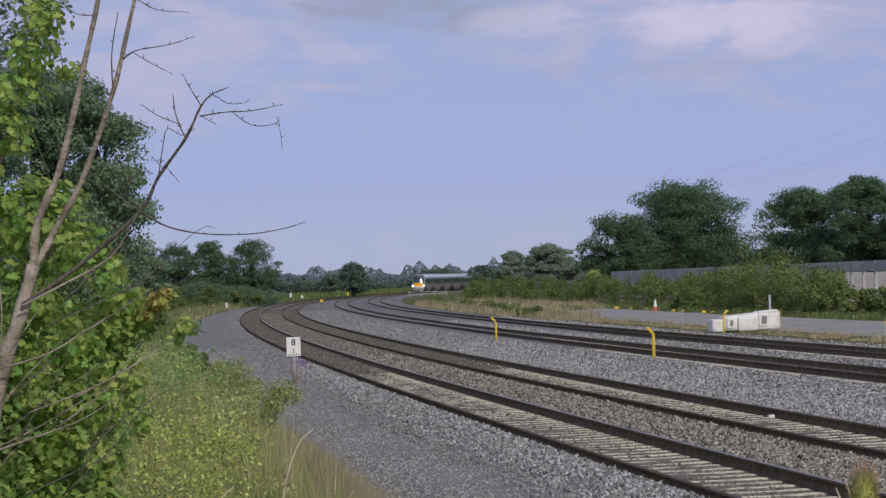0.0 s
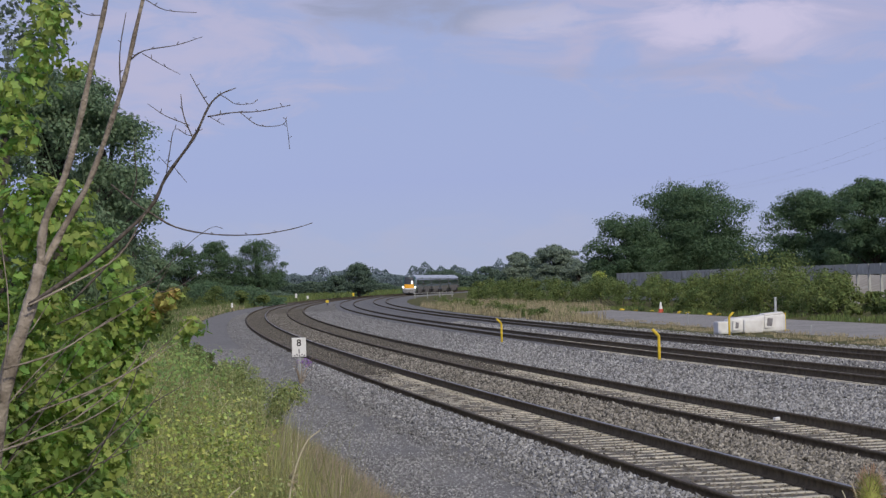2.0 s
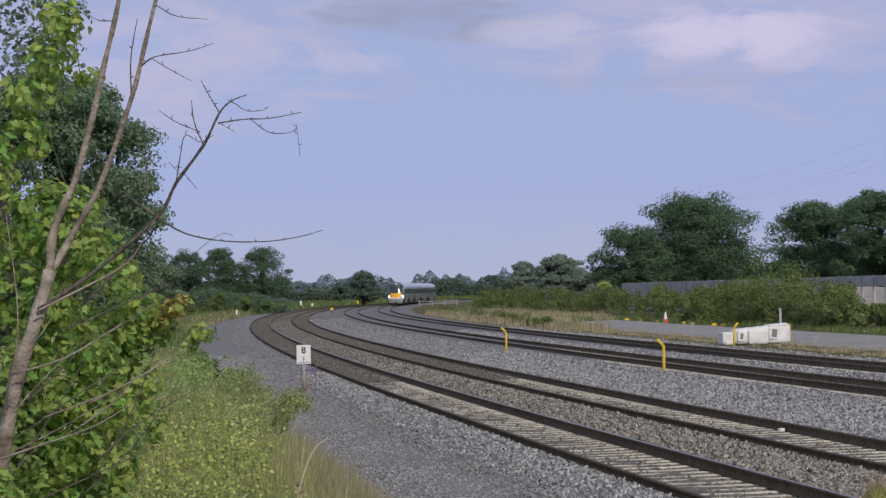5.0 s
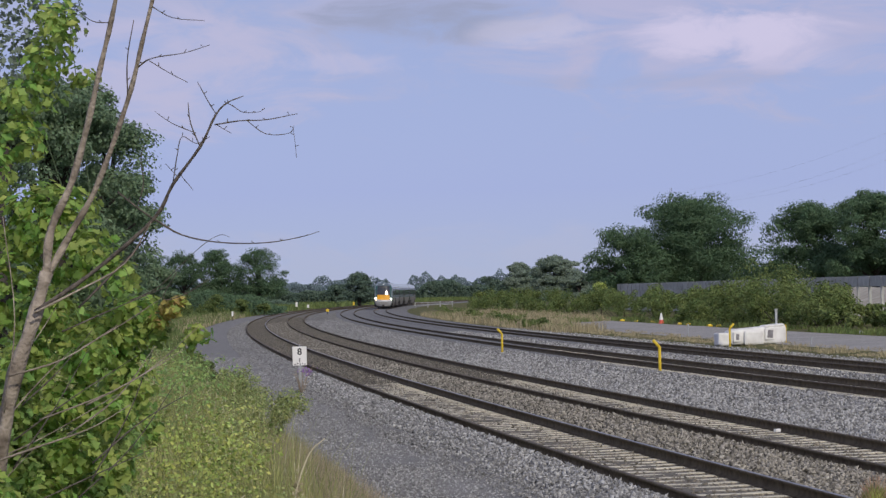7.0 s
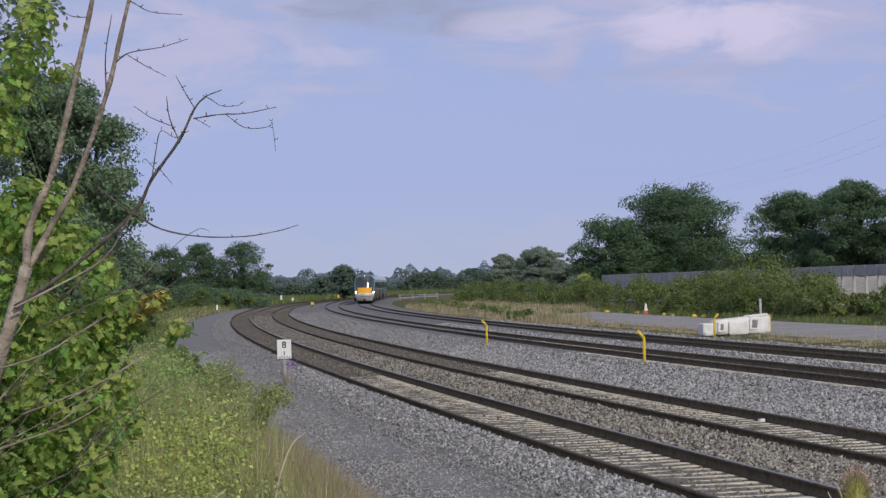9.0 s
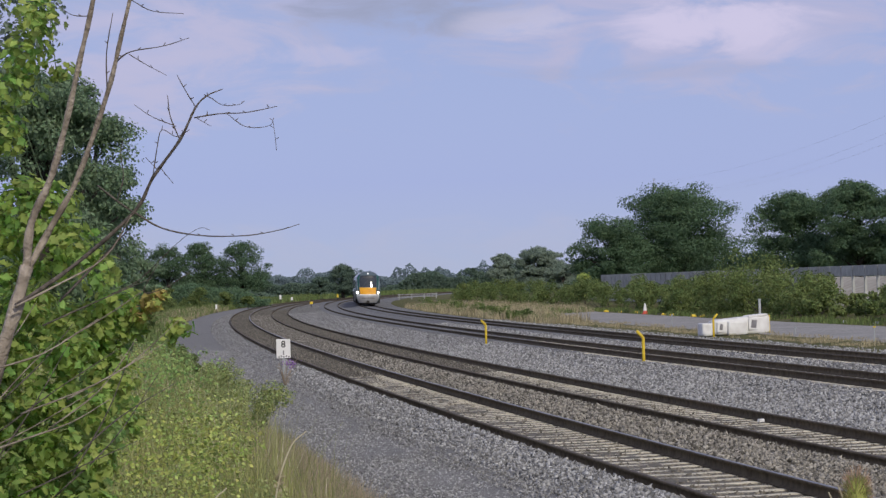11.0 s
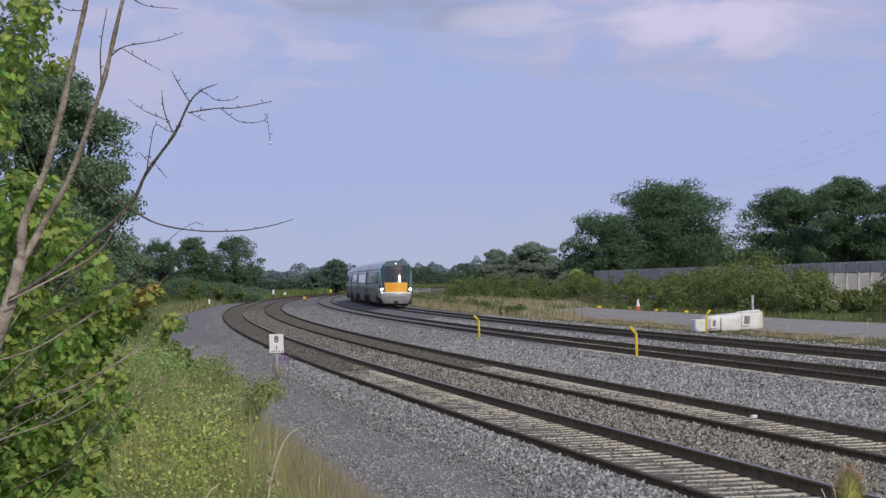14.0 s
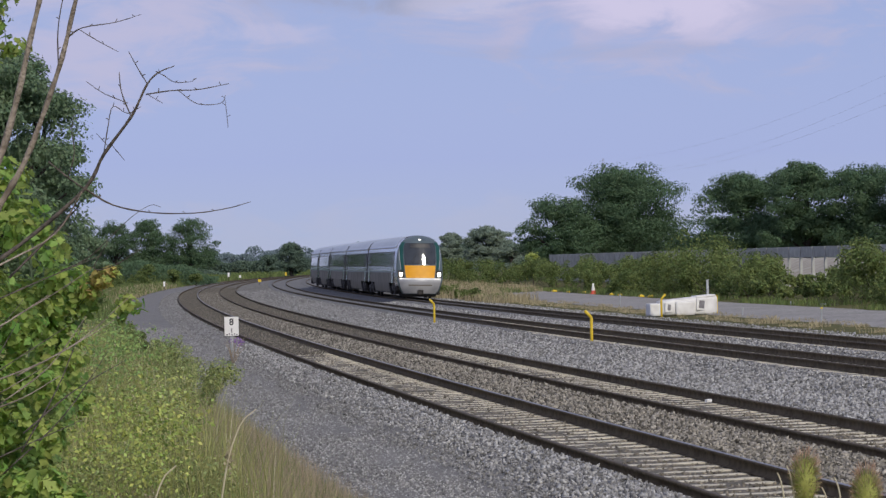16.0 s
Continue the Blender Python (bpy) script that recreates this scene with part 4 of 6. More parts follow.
s, u, z = scatter(22000, 40, 420, -14, -4.1, 1.4)
blades("bank_grass", s, u, z, 0.25 + 0.5 * rng.random(len(s)), 0.03, M["leaf_bush"], "rough grass along the path edge")
s, u, z = scatter(16000, 330, 780, -18, -4.6)
blades("bank_scrub", s, u, z, 0.4 + 0.9 * rng.random(len(s)), 0.07, M["leaf_bush"], "rough green scrub on the far bank", 0.4)
s, u, z = patchy(*scatter(9000, 90, 330, -8, -4.0), 0.05)
blades("dry_grass", s, u, z, 0.25 + 0.4 * rng.random(len(s)), 0.03, M["dry"], "tan grass along the path edge")
for k, (s, u, hgt, wid) in enumerate(((70, -7.5, 1.9, 9), (95, -7.5, 1.8, 12), (120, -8, 1.7, 14), (150, -8.5, 1.7, 16), (185, -9, 1.7, 18), (225, -9.5, 1.6, 20), (270, -10, 1.6, 22), (330, -11, 1.7, 26), (400, -12, 1.8, 30))):
    bush("bush", s, u, hgt, wid, M["leaf_bush"], "low green scrub on the bank", n=2200, size=0.2, seed=90 + k, deep=5, group="scrub along the bank")


# ---- lineside things ----

def bent_post(s, u, z, turn, high=0.82):
    t = thing("marker_post", "yellow tubular marker post with a bent top in ballast", "marker post", on_line(s, u, z, turn), "yellow marker posts")
    part("shaft", tube(bmesh.new(), [(0, 0, -0.25), (0, 0, high * 0.5), (0, 0, high - 0.03), (-0.015, 0, high)], [0.045] * 4, 12), M["yellow"], t, smooth=True)
    part("bent_top", tube(bmesh.new(), [(0, 0, high - 0.01), (-0.09, 0, high + 0.10), (-0.19, 0, high + 0.20)], [0.046, 0.046, 0.044], 12), M["yellow"], t, smooth=True)
    return t


bent_post(6.0, 8.68, -0.02, 4)
bent_post(39.0, 8.34, -0.03, 4)
bent_post(43.5, 18.53, -0.05, 190, 0.75)


def numeral(text, size, mat, parent, m, label=""):
    cu = bpy.data.curves.new("numeral", "FONT")
    cu.body, cu.size, cu.extrude, cu.align_x, cu.align_y = text, size, 0.003, "CENTER", "CENTER"
    cu.offset = 0.005
    tmp = bpy.data.objects.new("tmp", cu)
    me = bpy.data.meshes.new_from_object(tmp)
    bpy.data.objects.remove(tmp)
    me.materials.clear()
    ob = part_mesh("numeral", me, mat, parent, label)
    ob.matrix_basis = m
    return ob


mile = thing("mile_post", "white mile board with black figure eight on a post", "mile post", on_line(9.0, -1.45, -0.40, -4))
part("post", boxed(0, 0.03, 0.42, 0.08, 0.06, 0.9, 0.008), M["galv"], mile)
part("board", boxed(0, -0.02, 1.14, 0.415, 0.03, 0.56, 0.012), M["white"], mile, "white painted board")
numeral("8", 0.27, M["black"], mile, pose(0, -0.040, 1.26, 90), "black figure eight")
part("small_mark", boxed(0, -0.037, 1.02, 0.035, 0.006, 0.13), M["tank_dark"], mile, "faded small grey mark")
for k in range(5):
    part("flaking_patch", boxed(-0.13 + 0.07 * k, -0.036, 0.90 + 0.02 * (k % 2), 0.05, 0.005, 0.035, 0.0, Matrix.Rotation(0.6 * k, 4, "Y")), M["tank_dark"], mile, "flaking grey paint")
weed = thing("purple_weed", "dry weed with purple flowers under the mile board", "weed", on_line(8.4, -1.45, -0.40))
for k in range(14):
    a, r = k * 2.4, 0.12 + 0.3 * ((k * 0.37) % 1)
    hgt = 0.5 + 0.4 * ((k * 0.61) % 1)
    part("stalk", tube(bmesh.new(), [(0.02 * math.cos(a), 0.02 * math.sin(a), 0), (r * 0.5 * math.cos(a), r * 0.5 * math.sin(a), hgt * 0.7), (r * math.cos(a), r * math.sin(a), hgt)], [0.008, 0.007, 0.004], 5), M["russet"], weed)
part_mesh("blossom", leaves(np.array([0.16, -0.1, 0.72]) + rng.normal(size=(60, 3)) * np.array([0.13, 0.1, 0.06]), 0.05 + 0.03 * rng.random(60)), M["purple"], weed, "small purple flowers")


def white_tank():
    t = thing("water_tank", "dirty white moulded plastic tank lying on the verge", "tank", on_line(45.2, 19.75, -0.04, 4))
    bm = bmesh.new()
    # moulded shell: rounded, sagging a little to one end
    xs = np.linspace(-1.0, 1.45, 15)
    rings = []
    for x in xs:
        k = (x + 1.0) / 2.45
        hgt, dep = 0.66 + 0.20 * k, 0.50 + 0.03 * math.sin(9 * x)
        end = 1 - 0.10 * max(0, abs(2 * k - 1) - 0.85) / 0.15
        ring = []
        for a in range(24):
            c, sn = math.cos(a * math.pi / 12), math.sin(a * math.pi / 12)
            ring.append(bm.verts.new((x, dep * end * math.copysign(abs(c) ** 0.35, c), hgt / 2 + hgt / 2 * end * math.copysign(abs(sn) ** 0.35, sn) + 0.006 * math.sin(13 * x + a))))
        rings.append(ring)
    for r, p in zip(rings, rings[1:]):
        for a in range(24):
            bm.faces.new((r[a], p[a], p[(a + 1) % 24], r[(a + 1) % 24]))
    bm.faces.new(rings[0])
    bm.faces.new(rings[-1][::-1])
    bmesh.ops.recalc_face_normals(bm, faces=bm.faces)
    part("shell", bm, M["tank"], t, smooth=True)
    part("end_box", boxed(-1.24, 0.02, 0.27, 0.5, 0.8, 0.54, 0.07), M["tank"], t, "white end box")
    for x, wid, hgt, z in ((0.72, 0.34, 0.44, 0.46), (-0.72, 0.24, 0.36, 0.36)):
        rec = part("recess", boxed(x, -0.525, z, wid + 0.08, 0.05, hgt + 0.06, 0.024), M["tank"], t, "moulded recess with a raised rim")
        # shade of the hollow, painted as a dark block on the recess
        part("hollow", boxed(x + 0.02, -0.540, z, wid - 0.10, 0.03, hgt - 0.10, 0.014, Matrix.Rotation(0.12, 4, "Y")), M["tank_dark"], rec, "dark block painting the hollow's shade")
    part("bulge", boxed(0.0, -0.54, 0.31, 0.86, 0.26, 0.60, 0.09), M["tank"], t, "bulging moulded front block")
    part("top_ledge", boxed(0.95, -0.05, 0.80, 0.86, 0.86, 0.10, 0.045, Matrix.Rotation(-0.08, 4, "Y")), M["tank"], t)
    part("rim", boxed(1.462, 0, 0.44, 0.03, 0.90, 0.78, 0.015), M["yellow"], t, "yellow end rim")
    return t


white_tank()
gp = thing("fence_stake", "galvanised steel stake standing on the verge", "stake", on_line(47.5, 21.4, -0.1))
part("stake", boxed(0, 0, 0.72, 0.10, 0.07, 1.6, 0.012), M["galv"], gp)
part("cap", boxed(0, 0, 1.53, 0.13, 0.09, 0.03, 0.008), M["galv"], gp)
for s, u, hgt in ((25.5, 20.7, 0.62), (40.0, 21.2, 0.4), (66, 20.9, 0.7)):
    st = thing("thin_stake", "thin grey stake on the road verge", "stake", on_line(s, u, -0.1), "thin verge stakes")
    part("rod", tube(bmesh.new(), [(0, 0, -0.1), (0.01, 0, hgt)], [0.025, 0.022], 7), M["galv"], st)
    part("tip", boxed(0.01, 0, hgt, 0.09, 0.05, 0.05, 0.01), M["yellow" if s < 30 else "galv"], st)

cone = thing("traffic_cone", "orange-red and white traffic cone at the roadside", "traffic cone", on_line(119, 28.2, 0.0))
part("base", boxed(0, 0, 0.02, 0.42, 0.42, 0.04, 0.01), M["red"], cone)
part("body", tube(bmesh.new(), [(0, 0, 0.04), (0, 0, 0.25)], [0.17, 0.13], 14), M["red"], cone)
part("sleeve", tube(bmesh.new(), [(0, 0, 0.25), (0, 0, 0.52)], [0.132, 0.09], 14), M["white"], cone, "white sleeve")
part("tip", tube(bmesh.new(), [(0, 0, 0.52), (0, 0, 0.74)], [0.09, 0.04], 14), M["white"], cone)
for k, (s, u) in enumerate(((140, 28.4), (132, 28.4), (125, 28.5), (113, 28.5), (109, 28.4), (101, 28.4), (99, 28.6), (64, 29.2), (58, 29.3))):
    st = thing("painted_stone", "yellow-painted boulder edging the road", "boulder", on_line(s, u, 0.02, 37 * k), "painted edging stones")
    bm = bmesh.new()
    bmesh.ops.create_icosphere(bm, subdivisions=2, radius=0.16, matrix=Matrix.Diagonal((1.3, 1.0, 0.75, 1)))
    for vt in bm.verts:
        vt.co *= 1 + 0.25 * noise.noise(vt.co * 4 + Vector((k, 0, 0)))
    part("boulder", bm, M["yellow" if k < 7 else "galv"], st, smooth=True)


def signal_box(s, u, z, mat, text, hgt, wid):
    t = thing("trackside_marker", text, "marker", on_line(s, u, z), "far trackside markers")
    part("leg", boxed(0, 0, hgt * 0.25, wid * 0.25, 0.06, hgt * 0.5 + 0.3, 0.005), M["under"], t)
    part("face", boxed(0, -0.05, hgt * 0.75, wid, 0.14, hgt * 0.5, 0.02), mat, t)
    return t


signal_box(266, -3.6, -0.4, M["white"], "small white trackside post far along the path", 1.15, 0.22)
signal_box(444, -4.6, -0.4, M["white"], "small white board far along the line", 1.6, 0.36)
signal_box(450, -3.0, -0.4, M["white"], "small white board far along the line", 1.1, 0.34)
signal_box(288, 7.5, 0.0, M["yellow"], "yellow trackside box between the tracks", 0.65, 0.40)
signal_box(416, 7.4, 0.0, M["yellow"], "yellow trackside post at the bend", 1.1, 0.3)
rock = thing("pale_stone", "pale broken concrete lump lying on a sleeper", "stone", on_line(-24.3, 4.95, -0.13, 20))
bm = boxed(0, 0, 0.03, 0.11, 0.08, 0.06, 0.012)
for vt in bm.verts:
    vt.co += Vector((0.01 * noise.noise(vt.co * 30), 0.01 * noise.noise(vt.co * 31), 0.008 * noise.noise(vt.co * 29)))
part("lump", bm, M["white"], rock)

fence = thing("concrete_fence", "long grey concrete post and panel fence behind bushes", "fence")
POST, PANEL = boxed(0, 0, 1.27, 0.16, 0.18, 2.74, 0.015), boxed(0, 0, 0, 0.06, 2.86, 0.62, 0.01)
post_me, panel_me = bpy.data.meshes.new("fence_post"), bpy.data.meshes.new("panel")
POST.to_mesh(post_me)
PANEL.to_mesh(panel_me)
post_me.materials.append(M["concrete"])
panel_me.materials.append(M["concrete"])
s_m, u_m = np.arange(30, 160.1, 1.5), np.linspace(37, 52, 16)
hump = np.clip(np.minimum(s_m - 30, 160 - s_m) / 8, 0, 1)[:, None] * np.clip(np.minimum(u_m - 37, 52 - u_m) / 6, 0, 1)[None]
zm = 0.2 + 1.9 * hump + 0.12 * np.array([[noise.noise(Vector((a * 0.3, b * 0.4, 7))) for b in u_m] for a in s_m])
sheet("mound", s_m, u_m, zm, M["mound"], "pale dry earth mound behind the open fence bays", "mound")
for k in range(62):
    s = 18 + 3.0 * k
    z = float(ground_z(s, 36.0)) - 0.1
    o = part_mesh("fence_post", post_me, None, fence)
    o.matrix_basis = on_line(s, 36.0, z - 0.1)
    for j in range(3 if s < 94 else 0, 4):
        o = part_mesh("panel", panel_me, None, fence)
        o.matrix_basis = on_line(s + 1.5, 36.0 + 0.01 * (j % 2), z + 0.36 + 0.63 * j)

rails_w = thing("rail_fence", "low weathered pale post and rail fence beyond the line", "fence", on_line(400, 21.5, -0.1, -30))
for k in range(4):
    part("upright", boxed(0, -6 + 4 * k, 0.45, 0.12, 0.12, 1.2, 0.01), M["concrete"], rails_w)
for z in (0.5, 0.9):
    part("rail", boxed(0, 0, z, 0.05, 13, 0.08, 0.01), M["concrete"], rails_w)

pylon = thing("pylon", "faint lattice power pylon far behind the trees", "pylon", Matrix.Translation((62.5, 1100, -2)))
for a, b in ((-1, -1), (1, -1), (1, 1), (-1, 1)):
    part("leg", tube(bmesh.new(), [(3 * a, 3 * b, 0), (1.2 * a, 1.2 * b, 24), (0.25 * a, 0.25 * b, 42)], [0.12, 0.10, 0.08], 4), M["wire"], pylon)
for z in (28, 33, 38):
    part("cross_arm", tube(bmesh.new(), [(-4.0, 0, z), (0, 0, z + 0.8), (4.0, 0, z)], [0.08, 0.12, 0.08], 4), M["wire"], pylon)
for k in range(9):
    z, wd = 4 + 4 * k, 3 - 0.28 * k
    part("brace", tube(bmesh.new(), [(-wd, -wd, z), (wd, -wd, z + 4)], [0.06, 0.06], 4), M["wire"], pylon)
for k, (x0, z0, x1, z1) in enumerate(((62.5, 38, 125, 52), (66.0, 33, 122, 46.5), (66.0, 33, 118, 41.5))):
    cable = thing("power_cable", "thin power cable sagging over the trees", "cable", None, "power cables")
    pts = [(x0 + (x1 - x0) * i / 14, 1100 - 420 * i / 14, z0 + (z1 - z0) * i / 14 - 5.0 * math.sin(math.pi * i / 14)) for i in range(15)]
    part("cable", tube(bmesh.new(), pts, [0.016] * 15, 4), M["wire"], cable)


# ---- the train ----
CAR = 23.0           # body length; 23.6 from coupling to coupling
# half width and height of the body's outline, from skirt to roof crown
OUT = ((1.28, 0.32), (1.37, 0.55), (1.41, 0.95), (1.42, 1.62), (1.375, 2.55), (1.30, 3.20), (1.10, 3.52), (0.75, 3.75), (0.35, 3.86), (0.0, 3.88))


def loft(sections, ya, yb, sides=(1, -1)):
    """A strip of the outline between two ends, on one flank or both."""
    bm = bmesh.new()
    for sg in sides:
        va = [bm.verts.new((sg * x, ya, z)) for x, z in sections]
        vb = [bm.verts.new((sg * x, yb, z)) for x, z in sections]
        for i in range(len(sections) - 1):
            bm.faces.new((va[i], vb[i], vb[i + 1], va[i + 1]) if sg > 0 else (va[i + 1], vb[i + 1], vb[i], va[i]))
    bmesh.ops.remove_doubles(bm, verts=bm.verts, dist=0.001)
    return bm


def wheel_mesh():
    bm = bmesh.new()
    prof = ((0.0, 0.06), (0.10, 0.06), (0.12, 0.03), (0.34, 0.03), (0.36, 0.07), (0.42, 0.07), (0.425, -0.04), (0.455, -0.05), (0.455, -0.07), (0.0, -0.07))
    rings = [[bm.verts.new((x, r * math.cos(a * math.pi / 10), r * math.sin(a * math.pi / 10))) for a in range(20)] for r, x in prof[1:-1]]
    for r, p in zip(rings, rings[1:]):
        for a in range(20):
            bm.faces.new((r[a], r[(a + 1) % 20], p[(a + 1) % 20], p[a]))
    bm.faces.new(rings[0])
    bm.faces.new(rings[-1][::-1])
    bmesh.ops.recalc_face_normals(bm, faces=bm.faces)
    me = bpy.data.meshes.new("wheel")
    bm.to_mesh(me)
    bm.free()
    me.materials.append(M["under"])
    return me


WHEEL = wheel_mesh()


def carriage(front, label):
    """One carriage: body shell, roof, windows, doors, bogies; the leading one has the cab."""
    c = thing("railcar", label, "train carriage", None, "carriages of the train")
    y0, y1 = -CAR / 2, CAR / 2 - (1.9 if front else 0)
    for sg in (1, -1):
        part("lower_side", loft(OUT[2:4], y0, y1, (sg,)), M["silver_low_shaded"], c, "dull grey lower body side, darkened for the flank's shade", True)
        part("skirt", loft(OUT[:3], -5.6, 5.6, (sg,)), M["silver_low_shaded"], c, "grey underfloor skirt", True)
        part("upper_side", loft(OUT[3:6], y0, y1, (sg,)), M["silver"], c, "silver-grey upper body side", True)
    part("roof", loft(OUT[5:], y0, y1), M["roof"], c, "pale grey curved roof", True)
    bm = bmesh.new()
    bm.faces.new([bm.verts.new((x, y0, z)) for x, z in OUT[2:]] + [bm.verts.new((-x, y0, z)) for x, z in OUT[-2:1:-1]])
    if not front:
        bm.faces.new(([bm.verts.new((x, y1, z)) for x, z in OUT[2:]] + [bm.verts.new((-x, y1, z)) for x, z in OUT[-2:1:-1]])[::-1])
    part("end_wall", bm, M["under"], c, "dark end wall")
    for ya, yb in ((y0 - 0.01, y0 + 0.34),) if front else ((y0 - 0.01, y0 + 0.34), (y1 - 0.34, y1 + 0.01)):
        for sg in (1, -1):
            part("end_frame", loft([(x + 0.006, z) for x, z in OUT[2:7]], ya, yb, (sg,)), M["under"], c, "dark carriage end band", True)
    part("floor_pan", boxed(0, (y0 + y1) / 2, 0.62, 2.3, y1 - y0 - 0.4, 0.25), M["under"], c)
    part("gangway", boxed(0, y0 - 0.3, 2.0, 1.3, 0.62, 2.4, 0.05), M["under"], c, "black rubber gangway")
    part("coupling", boxed(0, y0 - 0.3, 0.9, 0.3, 0.62, 0.25, 0.03), M["under"], c)
    # doors near the ends, saloon windows between them
    doors = (y0 + 1.6, y1 - 1.6)
    for sg in (1, -1):
        lean, tilt = Matrix.Rotation(-sg * 0.037, 4, "Y"), Matrix.Rotation(-sg * 0.072, 4, "Y")
        for yd in doors:
            d = part("door", boxed(sg * 1.400, yd, 1.90, 0.03, 1.25, 1.95, 0.01, lean), M["silver"], c, "grey plug door")
            part("door_window", boxed(sg * 1.400, yd, 2.40, 0.012, 0.70, 0.86, 0.004, lean), M["glass"], d, "dark door window")
            for dy in (-0.66, 0.66):
                part("door_edge", boxed(sg * 1.402, yd + dy, 1.90, 0.03, 0.06, 2.0, 0.0, lean), M["under"], d, "black door seal")
        n = 7
        for k in range(n):
            yw = doors[0] + 1.0 + (doors[1] - doors[0] - 2.0) * (k + 0.5) / n
            wdt = (doors[1] - doors[0] - 2.0) / n * 0.965
            w = part("window", boxed(sg * 1.384, yw, 2.42, 0.02, wdt, 0.84, 0.006, tilt), M["glass"], c, "tinted saloon window")
            part("window_rubber", boxed(sg * 1.378, yw, 2.42, 0.02, wdt + 0.03, 0.92, 0.004, tilt), M["under"], w, "black rubber surround")
        part("stripe", boxed(sg * 1.424, (y0 + y1) / 2, 1.62, 0.008, y1 - y0 - 0.1, 0.07), M["teal"], c, "dark green waist line")
        part("gutter", boxed(sg * 1.315, (y0 + y1) / 2, 3.12, 0.05, y1 - y0, 0.05), M["silver_low_shaded"], c)
        for yu, ly_ in ((-4.2, 3.2), (0.2, 3.6), (4.2, 2.6)):
            part("equipment_case", boxed(sg * 1.10, yu, 0.58, 0.42, ly_, 0.52, 0.03), M["under"], c, "dark underfloor equipment case")
    for yb in (-8.0, 8.0):
        bm = boxed(0, yb, 0.56, 2.1, 2.0, 0.22, 0.03)
        for sg in (1, -1):
            box(bm, sg * 1.22, yb, 0.62, 0.2, 3.6, 0.34, 0.03)
            box(bm, sg * 1.26, yb, 0.74, 0.24, 1.0, 0.42, 0.05)
            box(bm, sg * 1.26, yb - 1.25, 0.48, 0.26, 0.46, 0.46, 0.03)
            box(bm, sg * 1.26, yb + 1.25, 0.48, 0.26, 0.46, 0.46, 0.03)
        bg = part("bogie", bm, M["under"], c, "black bogie frame")
        for sg in (1, -1):
            for ya in (-1.25, 1.25):
                o = part_mesh("wheel", WHEEL, None, bg)
                o.matrix_basis = Matrix.Translation((sg * 0.8, yb + ya, 0.455)) @ Matrix.Rotation(0 if sg > 0 else math.pi, 4, "Z")
    if front:
        cab(c, y1)
    return c


def nose_y(z, k, tip):
    """How far forward the cab's skin lies at a height and at a share k (-1..1) of its half width."""
    back = np.interp(z, (0.30, 0.70, 1.10, 1.30, 2.05, 2.70, 3.40, 3.70, 3.88), (0.22, 0.05, 0.0, 0.10, 0.20, 0.40, 0.66, 1.00, 1.50))
    return tip - back - 0.42 * abs(k) ** 2.4


def half_width(z):
    return float(np.interp(z, [b for _, b in OUT], [a for a, _ in OUT]))


def nose_half(z):
    """Half width of the nose: it narrows towards the rail and a little towards the roof."""
    return half_width(min(z, 3.87)) * float(np.interp(z, (0.3, 0.6, 1.15, 2.6, 3.88), (0.80, 0.90, 0.985, 0.985, 0.93)))


def skin(z0, z1, k0, k1, tip, out=0.0, nz=7, nk=11, low=None):
    """A patch of the cab's skin between two heights and two shares of the width, out metres proud."""
    bm = bmesh.new()
    g = []
    for i in range(nz + 1):
        z = z0 + (z1 - z0) * i / nz
        hw = nose_half(z)
        ka, kb = (k0, k1) if low is None else (low[0] + (k0 - low[0]) * i / nz, low[1] + (k1 - low[1]) * i / nz)
        g.append([bm.verts.new((hw * (ka + (kb - ka) * j / nk), nose_y(z, ka + (kb - ka) * j / nk, tip) + out, z + out * 0.4)) for j in range(nk + 1)])
    for a, b in zip(g, g[1:]):
        for j in range(nk):
            bm.faces.new((a[j + 1], a[j], b[j], b[j + 1]))
    return bm


